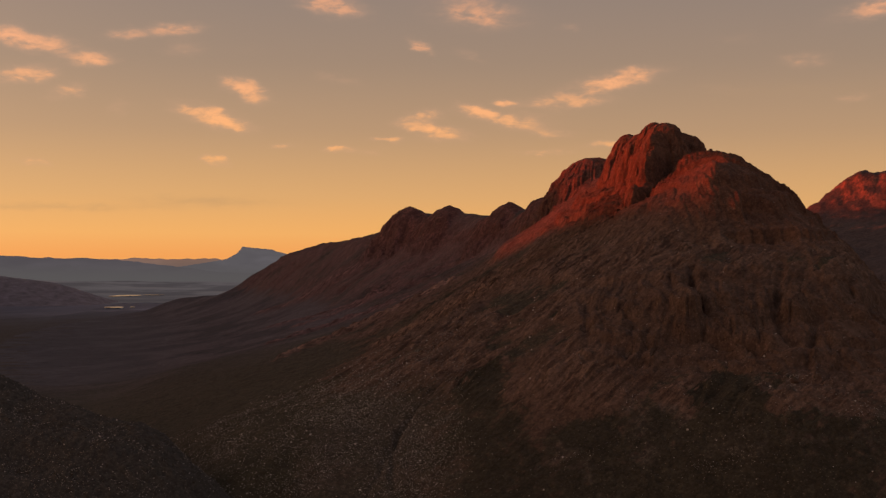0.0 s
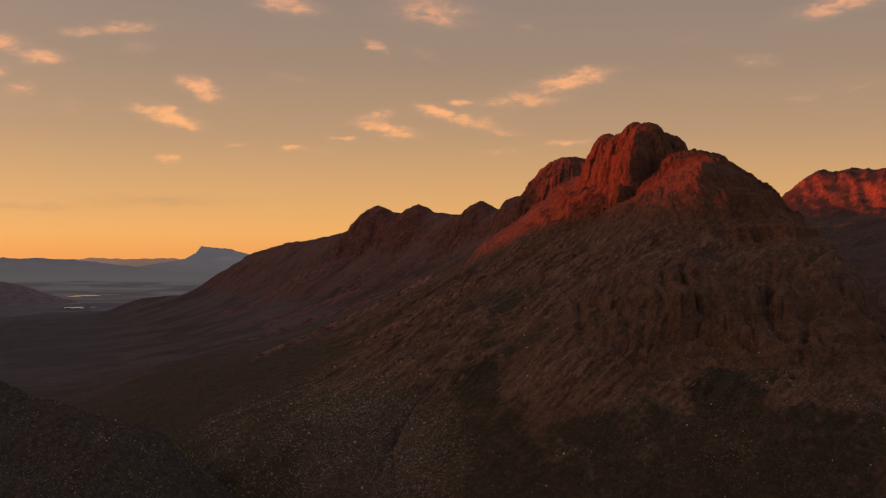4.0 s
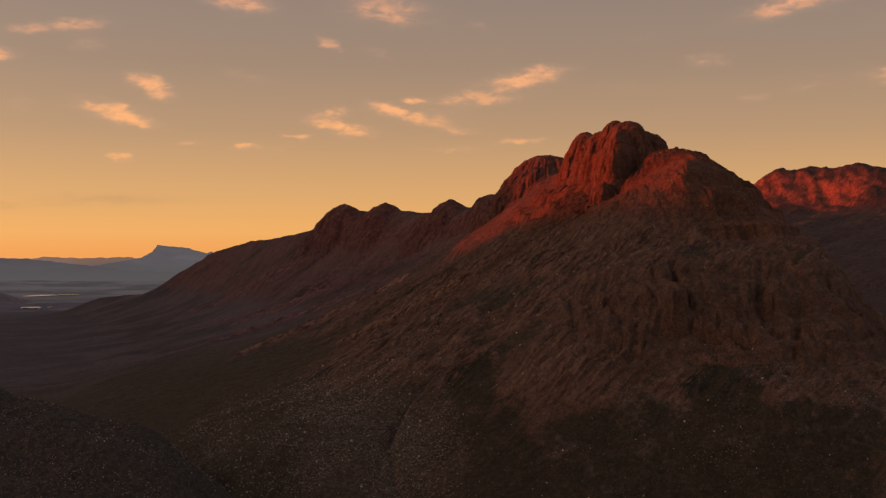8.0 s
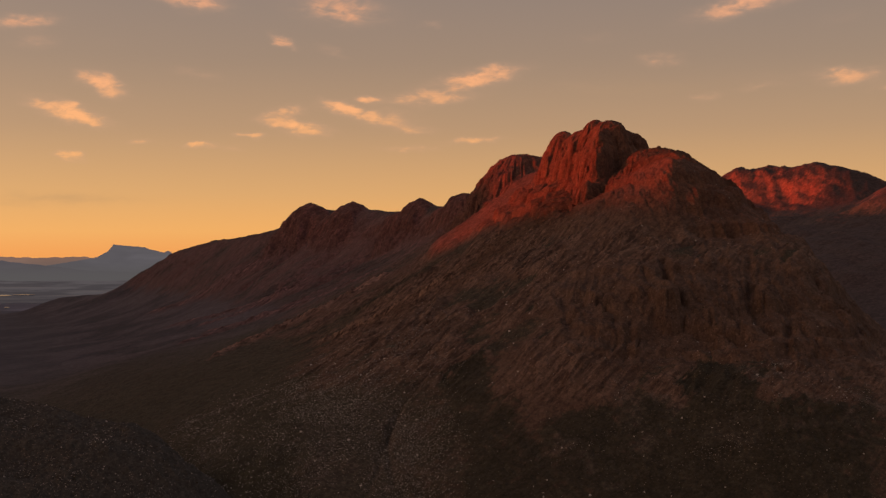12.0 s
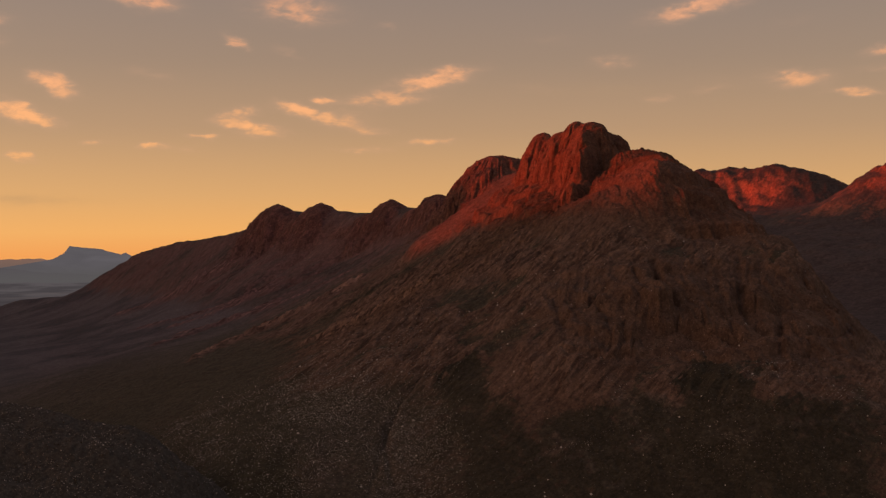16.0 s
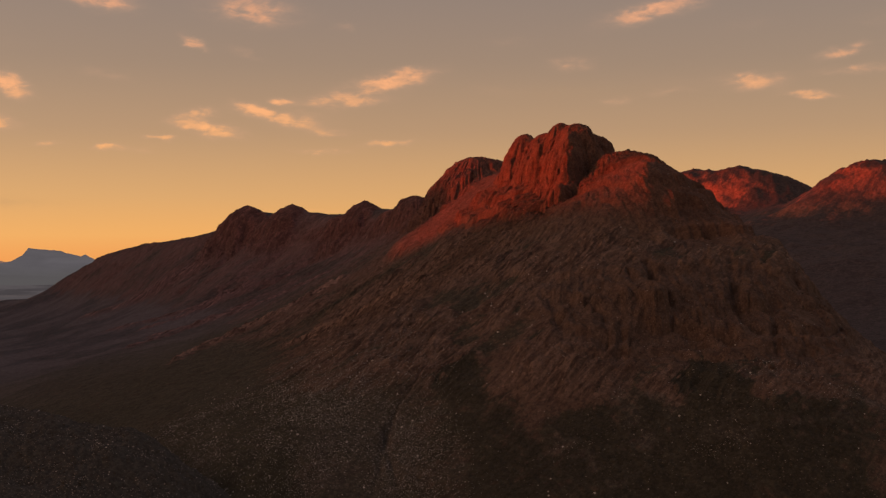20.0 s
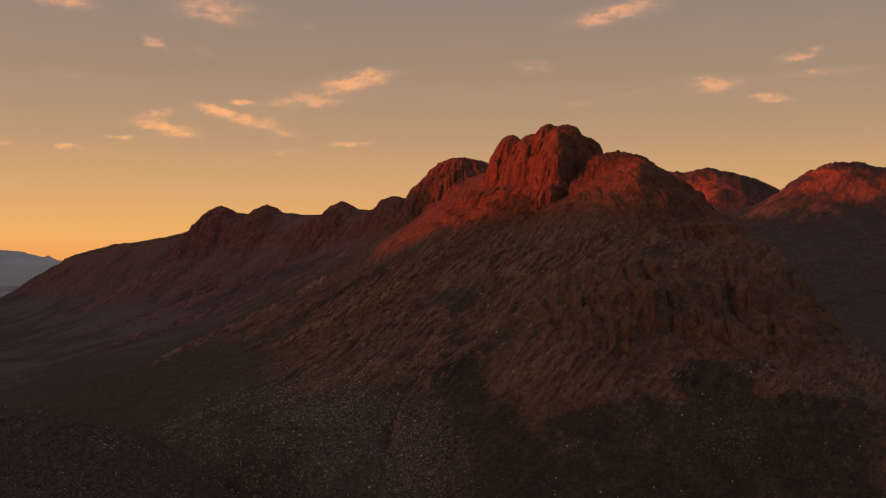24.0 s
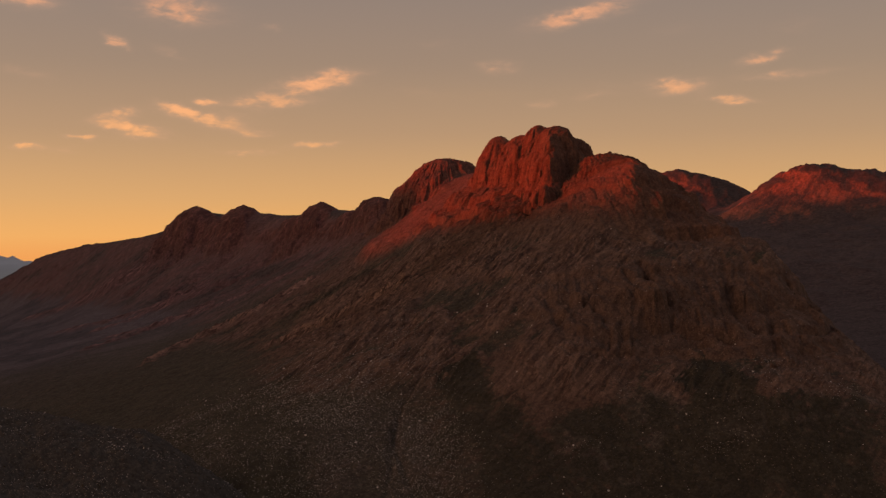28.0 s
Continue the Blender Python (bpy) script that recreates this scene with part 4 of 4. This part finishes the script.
range_skin = Skin([R_CREST, R_FACE, R_BROW, R_SCARP, R_GAP, R_MID, R_LOW, R_FOOT, R_BACK], 90, 24)


def range_height(x, y):
    z = range_skin(x, y)
    top = smooth(z, 185, 250)
    z = z + smooth(z, 60, 110) * (6.5 * ridged(x / 150, y / 150, 4, 81) + 3.0 * fbm(x / 45, y / 45, 4, 83))
    return z + top * (0.15 * benches(z, x, y, 30, 85, 0.4) + 2.5 * ridged(x / 27, y / 60, 4, 87, 0.6)) + 0.9 * fbm(x / 24, y / 24, 2, 89)


xs, ys = steps((190, 1600, 5.5)), steps((700, 2900, 6.5))
gx, gy, gz = heights(range_height, xs, ys)
mx, my, mz = mid(gx), mid(gy), mid(gz)
solid = mz > valley(mx, my) - 4
red_range = thing("mountain_range", "far craggy mountains with red-lit tops and shaded feet", "mountain range")
top = mz > 205
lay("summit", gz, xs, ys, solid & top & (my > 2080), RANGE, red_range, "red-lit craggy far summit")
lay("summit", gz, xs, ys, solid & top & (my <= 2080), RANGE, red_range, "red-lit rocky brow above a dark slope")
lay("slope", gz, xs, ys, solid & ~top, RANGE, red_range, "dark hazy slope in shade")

# the knoll in front, at the valley's near side
KNOLL_LINES = [[(-420, 700, 118), (-330, 650, 90), (-241, 600, 64), (-199, 545, 58), (-162, 510, 56), (-131, 480, 54), (-119, 465, 50), (-111, 450, 43), (-104, 440, 32), (-92, 430, 20)], [(-420, 780, 70), (-300, 720, 46), (-220, 650, 32), (-160, 580, 28), (-100, 490, 22)], [(-420, 360, 66), (-300, 370, 46), (-200, 390, 34), (-120, 410, 25), (-60, 420, 14)]]
knoll_skin = Skin(KNOLL_LINES, 22, 10)


def knoll_height(x, y):
    z = knoll_skin(x, y) + 2.4 * fbm(x / 26, y / 26, 4, 91) + 0.7 * ridged(x / 9, y / 9, 3, 92) + 0.7 * ridged(x / 4, y / 4, 3, 93) + 0.25 * fbm(x / 1.6, y / 1.6, 2, 95)
    z = z - 60 * smooth(y + 0.5 * (x + 200), 640, 760) - 60 * smooth(370 - y, 0, 90) - 30 * smooth(x, -80, -40)
    floor = valley(x, y)
    return blend_up(floor, z, 3.0), z - floor


xs, ys = steps((-420, -250, 2.0), (-250, -30, 0.8)), steps((280, 370, 2.0), (370, 600, 0.9), (600, 800, 2.5))
gx, gy, (gz, rise) = heights(knoll_height, xs, ys)
knoll = thing("knoll", "dark stony knoll with scrub at the valley's edge", "hill")
body = mid(rise) > -14
crown = body & (mid(gz) - valley(mid(gx), mid(gy)) > 14)
lay("crown", gz, xs, ys, crown, KNOLL, knoll)
lay("slope", gz, xs, ys, body & ~crown, KNOLL, knoll)


def hill(name, label, lines, gap, soft, mat, box, cell, wave, seed):
    skin = Skin(lines, gap, soft)
    xs, ys = steps((box[0], box[1], cell)), steps((box[2], box[3], cell))
    gx, gy, gz = heights(lambda x, y: skin(x, y) + wave * fbm(x / (wave * 9), y / (wave * 9), 4, seed), xs, ys)
    keep = mid(gz) > valley(mid(gx), mid(gy)) - 3
    return tagged(lay(name, gz, xs, ys, keep, mat), label, "hill")


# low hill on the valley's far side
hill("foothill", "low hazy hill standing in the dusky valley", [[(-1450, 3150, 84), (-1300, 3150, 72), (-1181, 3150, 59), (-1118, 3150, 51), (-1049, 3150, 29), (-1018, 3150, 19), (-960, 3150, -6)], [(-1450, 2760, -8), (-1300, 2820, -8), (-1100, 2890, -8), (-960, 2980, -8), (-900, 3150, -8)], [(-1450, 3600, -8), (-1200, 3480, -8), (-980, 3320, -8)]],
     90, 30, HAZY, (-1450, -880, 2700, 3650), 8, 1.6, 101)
# unseen heights across the valley, behind the drone's shoulder, added to keep the low sun off the slopes
# their crest and notch are shaped to set where the sunlight falls
hill("western_mountain", "unseen dark mountain across the valley that shades the lower slopes", [[(-1000, -900, 190), (-1000, -300, 215), (-1000, 400, 226), (-1000, 673, 225), (-1000, 730, 220), (-1000, 783, 216), (-1000, 863, 213), (-1000, 879, 204), (-1000, 893, 194), (-1000, 911, 189), (-1000, 933, 191), (-1000, 950, 210), (-1000, 962, 236), (-1000, 976, 250), (-1000, 1080, 250), (-1000, 1200, 244), (-1000, 1320, 236), (-1015, 1395, 250), (-1030, 1440, 312), (-1045, 1500, 326), (-1055, 1570, 331), (-1100, 1720, 316), (-1130, 1845, 297), (-1150, 1915, 297), (-1230, 2174, 312), (-1290, 2345, 322), (-1330, 2510, 322), (-1380, 2660, 318), (-1450, 2900, 290), (-1560, 3120, 290), (-1760, 3450, 290)], [(-960, 910, 187), (-1040, 913, 189), (-1100, 915, 183), (-1180, 917, 150), (-1300, 922, 100)], [(-700, -900, 40), (-640, 0, 44), (-660, 500, 36), (-760, 1000, 10), (-900, 1500, 0), (-1020, 2100, -8), (-1230, 2700, -8), (-1300, 2950, -8), (-1400, 3150, -8), (-1580, 3450, -8)], [(-1500, -900, 20), (-1500, 300, 20), (-1600, 1500, 0), (-1800, 2900, 0), (-1960, 3450, 0)]],
     60, 10, RIDGE, (-1960, -640, -900, 3460), 11, 2.0, 111)

# ---- water and distance ----


def lake(name, cx, cy, rx, ry, seed, label):
    bm = bmesh.new()
    px, py = np.meshgrid(np.linspace(cx - rx, cx + rx, 9), np.linspace(cy - ry, cy + ry, 9))
    level = float(valley(px, py).max()) + 2.2
    rim = []
    for k in range(48):
        a = k / 48 * math.tau
        r = 1 + 0.22 * math.sin(2 * a + seed) + 0.16 * math.sin(3 * a + 2 * seed) + 0.08 * math.sin(7 * a)
        rim.append(bm.verts.new((cx + rx * r * math.cos(a), cy + ry * r * math.sin(a), level)))
    bm.faces.new(rim)
    low = bmesh.ops.extrude_face_region(bm, geom=bm.faces[:])
    for v in low["geom"]:
        if isinstance(v, bmesh.types.BMVert):
            v.co.z = level - 3.0
    bmesh.ops.recalc_face_normals(bm, faces=bm.faces)
    me = bpy.data.meshes.new(name)
    bm.to_mesh(me), bm.free()
    me.materials.append(WATER)
    return tagged(new(name, me), label, "lake", kind="structure")


lake("lake", -1096, 3700, 31, 80, 0.6, "far lake that mirrors the orange sky")
lake("lake", -1034, 3790, 26, 18, 1.4, "thin arm of water beside the far lake")
lake("lake", -872, 2860, 19, 34, 2.1, "small far pond that mirrors the orange sky")
lake("lake", -836, 2880, 5, 12, 3.1, "little pool beside the far pond")


def skyline(name, label, y, line, depth, mat, wave, seed, step=9.0):
    """A far range as a solid wedge with its own skyline."""
    px, pz = zip(*line)
    xs = np.arange(px[0], px[-1] + 1, step)
    top = np.interp(xs, px, pz) + wave * fbm(xs / (wave * 16), xs * 0 + seed, 4, seed)
    rows = [(y - depth, -8 + 0 * top), (y - depth * 0.45, top * 0.42), (y - depth * 0.15, top * 0.8), (y, top), (y + depth * 0.5, top * 0.5), (y + depth, -8 + 0 * top)]
    co = np.concatenate([np.stack([xs, 0 * xs + yy + (0 if abs(yy - y) < 1 else 0.18 * depth) * perlin(xs / 90, xs * 0 + k, seed), zz], -1) for k, (yy, zz) in enumerate(rows)])
    n = len(xs)
    idx = np.arange(len(co)).reshape(-1, n)
    quads = np.stack([idx[:-1, :-1], idx[:-1, 1:], idx[1:, 1:], idx[1:, :-1]], -1).reshape(-1, 4)
    ob = grid_mesh(name, co, quads, mat)
    return tagged(ob, label, "distant hills", kind="structure")


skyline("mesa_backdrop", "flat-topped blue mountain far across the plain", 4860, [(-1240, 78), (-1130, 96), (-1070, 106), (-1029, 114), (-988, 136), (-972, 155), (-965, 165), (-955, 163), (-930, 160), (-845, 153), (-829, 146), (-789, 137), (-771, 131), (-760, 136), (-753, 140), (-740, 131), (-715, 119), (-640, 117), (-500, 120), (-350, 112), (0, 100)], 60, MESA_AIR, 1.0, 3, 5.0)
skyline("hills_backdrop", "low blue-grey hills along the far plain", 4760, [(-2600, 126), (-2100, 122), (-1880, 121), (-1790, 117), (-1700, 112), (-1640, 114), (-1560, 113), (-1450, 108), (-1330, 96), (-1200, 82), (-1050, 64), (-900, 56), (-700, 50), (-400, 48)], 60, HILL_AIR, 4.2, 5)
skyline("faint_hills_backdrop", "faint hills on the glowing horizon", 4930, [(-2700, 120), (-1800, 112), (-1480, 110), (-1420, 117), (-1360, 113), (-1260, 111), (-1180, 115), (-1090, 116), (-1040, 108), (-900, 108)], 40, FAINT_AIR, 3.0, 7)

# the hazy end of the plain, where it meets the hills
xs, ys = steps((-2900, 200, 40)), steps((2950, 4740, 40))
gx, gy = np.meshgrid(xs, ys)
far_z = valley(gx, gy) + 0.5 + 24 * smooth(gy, 3800, 4760) + 3.0 * smooth(gy, 3900, 4300) * fbm(gx / 170, gy / 140, 3, 149)
far_z[0] -= 3
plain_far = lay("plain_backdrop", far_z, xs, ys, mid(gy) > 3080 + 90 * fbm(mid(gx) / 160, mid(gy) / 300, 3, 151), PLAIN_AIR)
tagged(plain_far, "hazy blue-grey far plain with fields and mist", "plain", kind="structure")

# ---- loose stones and shrubs ----
GOLD = (1 + 5**0.5) / 2
ICO = np.array([(-1, GOLD, 0), (1, GOLD, 0), (-1, -GOLD, 0), (1, -GOLD, 0), (0, -1, GOLD), (0, 1, GOLD), (0, -1, -GOLD), (0, 1, -GOLD), (GOLD, 0, -1), (GOLD, 0, 1), (-GOLD, 0, -1), (-GOLD, 0, 1)]) / 1.902
ICO_FACES = np.array([int(c, 16) for c in "0b5" "051" "017" "07a" "0ab" "159" "5b4" "ba2" "a76" "718" "394" "342" "326" "368" "389" "495" "24b" "62a" "867" "981"]).reshape(-1, 3)


def surface(x, y):
    """The top of the land at a place in the near valley."""
    z = np.maximum(valley(x, y), mountain_height(x, y)[0])
    return np.maximum(z, np.where(x < -22, knoll_height(x, y)[0], -99))


def scatter(count, box, seed, weight):
    """Places picked at random, thicker where weight(x, y) is high."""
    rng = np.random.default_rng(seed)
    out = np.zeros((0, 2))
    while len(out) < count:
        p = rng.uniform((box[0], box[2]), (box[1], box[3]), (count * 2, 2))
        out = np.concatenate([out, p[rng.random(len(p)) < weight(p[:, 0], p[:, 1])]])
    return out[:count]


def lumps(name, places, sizes, flat, seed, mat, label, category, sunk=0.3):
    """Many small lumps as one object that nobody could count."""
    rng = np.random.default_rng(seed)
    n = len(places)
    z = surface(places[:, 0], places[:, 1])
    shape = ICO[None] * (1 + rng.uniform(-0.28, 0.28, (n, 12, 1))) * rng.uniform(0.65, 1.35, (n, 1, 3))
    a = rng.uniform(0, math.tau, n)
    c, s_ = np.cos(a)[:, None], np.sin(a)[:, None]
    co = np.stack([shape[..., 0] * c - shape[..., 1] * s_, shape[..., 0] * s_ + shape[..., 1] * c, shape[..., 2] * flat], -1) * sizes[:, None, None]
    co += np.stack([places[:, 0], places[:, 1], z + sizes * flat * (0.5 - sunk)], -1)[:, None]
    faces = (ICO_FACES[None] + (np.arange(n) * 12)[:, None, None]).reshape(-1, 3)
    ob = grid_mesh(name, co.reshape(-1, 3), faces, mat)
    ob.data.polygons.foreach_set("use_smooth", np.zeros(len(faces), bool))
    return tagged(ob, label, category, kind="stuff")


def scree_weight(x, y):
    patch = fbm(x / 38, y / 38, 3, 121)
    fan = np.exp(-(((x + 44) / 54) ** 2) - ((y - 498) / 76) ** 2)
    fan = fan * smooth(4 - x, 0, 24) * (1 - 0.85 * np.exp(-(((x + 90) / 17) ** 2) - ((y - 468) / 26) ** 2))
    beds = sum(np.exp(-(((x - cx) / rx) ** 2) - ((y - cy) / ry) ** 2) for cx, cy, rx, ry in ((118, 467, 12, 6), (104, 452, 9, 5), (88, 441, 13, 4), (34, 461, 9, 4), (64, 480, 9, 5), (140, 452, 9, 6)))
    fan = np.maximum(fan, 0.5 * beds * smooth(fbm(x / 9, y / 6, 2, 163), -0.5, 0.4))
    return np.clip(fan * smooth(patch, -0.9, 0.6) + 0.07 * smooth(patch, 0.1, 0.7) * smooth(760 - y, 0, 200) * smooth(70 - x, 0, 60) + 0.007, 0, 1)


rng = np.random.default_rng(7)
spots = scatter(36000, (-130, 170, 415, 700), 11, scree_weight)
lumps("scree", spots, 0.07 + 0.16 * rng.random(len(spots)) ** 2.8, 0.8, 12, STONE, "pale stones strewn over the dark lower slope", "scree")
spots = scatter(14000, (-280, -70, 390, 600), 13, lambda x, y: np.clip(0.15 + smooth(fbm(x / 22, y / 22, 3, 123), -0.2, 0.6), 0, 1))
lumps("knoll_stones", spots, 0.10 + 0.20 * rng.random(len(spots)) ** 2.5, 0.8, 14, STONE, "grey stones scattered over the knoll", "stones")


def shrub_material():
    m, g = material("dark_low_shrub")
    geo = g.node("ShaderNodeNewGeometry")
    n = g.noise(geo.outputs["Position"], 4.0, 3, 0.7)
    c = g.mix(geo.outputs["Random Per Island"], (0.034, 0.027, 0.018), (0.070, 0.054, 0.032))
    finish(g, g.mix(n, c, (0.045, 0.036, 0.022)), 1.0, (n, 0.8, 0.3))
    return m


SHRUB = shrub_material()
spots = scatter(9000, (-200, 175, 390, 900), 15, lambda x, y: np.clip(0.1 + smooth(fbm(x / 30, y / 30, 3, 127), -0.4, 0.7), 0, 1) * (1 - 0.9 * np.exp(-(((x + 35) / 60) ** 2) - ((y - 490) / 90) ** 2)))
lumps("shrubs", spots, 0.14 + 0.26 * rng.random(len(spots)) ** 2, 0.7, 16, SHRUB, "low dark shrubs dotted over the mountain slope", "shrubs")
spots = scatter(6000, (-300, -70, 390, 620), 17, lambda x, y: np.clip(0.2 + smooth(fbm(x / 18, y / 18, 3, 129), -0.3, 0.6), 0, 1))
lumps("knoll_shrubs", spots, 0.14 + 0.26 * rng.random(len(spots)) ** 2, 0.7, 18, SHRUB, "low dark shrubs on the stony knoll", "shrubs")


def boulder_mesh(seed):
    bm = bmesh.new()
    bmesh.ops.create_icosphere(bm, subdivisions=2, radius=1)
    rng = random.Random(seed)
    cuts = [Vector((rng.uniform(-1, 1), rng.uniform(-1, 1), rng.uniform(-0.6, 1))).normalized() for _ in range(7)]
    for v in bm.verts:
        for c in cuts:
            over = v.co.dot(c) - 0.72
            if over > 0:
                v.co -= c * over * 0.9
        v.co *= 1 + 0.08 * noise.noise(v.co * 2.5 + Vector((seed, 0, 0)))
        v.co.z *= 0.8
    me = bpy.data.meshes.new("boulder")
    bm.to_mesh(me), bm.free()
    me.materials.append(STONE)
    return me


shapes = [boulder_mesh(k) for k in range(6)]
spots = scatter(280, (-110, 150, 425, 620), 19, lambda x, y: np.clip(scree_weight(x, y) + 0.08, 0, 1))
tops = surface(spots[:, 0], spots[:, 1])
for k, ((x, y), z) in enumerate(zip(spots, tops)):
    r = 0.22 + 0.34 * rng.random() ** 3
    ob = new("boulder", shapes[k % 6])
    ob.location, ob.scale = (x, y, z + 0.2 * r), (r * rng.uniform(0.8, 1.3), r * rng.uniform(0.8, 1.2), r)
    ob.rotation_euler = (rng.uniform(-0.3, 0.3), rng.uniform(-0.3, 0.3), rng.uniform(0, 6.28))
    tagged(ob, "large pale sandstone boulder on the slope" if r > 0.4 else "pale weathered sandstone boulder", "boulder", "boulders on the lower slope")
great = shapes[2].copy()
great.materials[0] = ROCK
big = new("boulder", great)
big.location, big.scale = (118.6, 465, float(surface(np.array([[118.6]]), np.array([[465.0]]))[0, 0]) + 0.5), (1.9, 1.7, 1.8)
big.rotation_euler = (0.1, -0.15, 0.8)
tagged(big, "huge lone pale boulder below the cracked buttress", "boulder", "boulders on the lower slope")
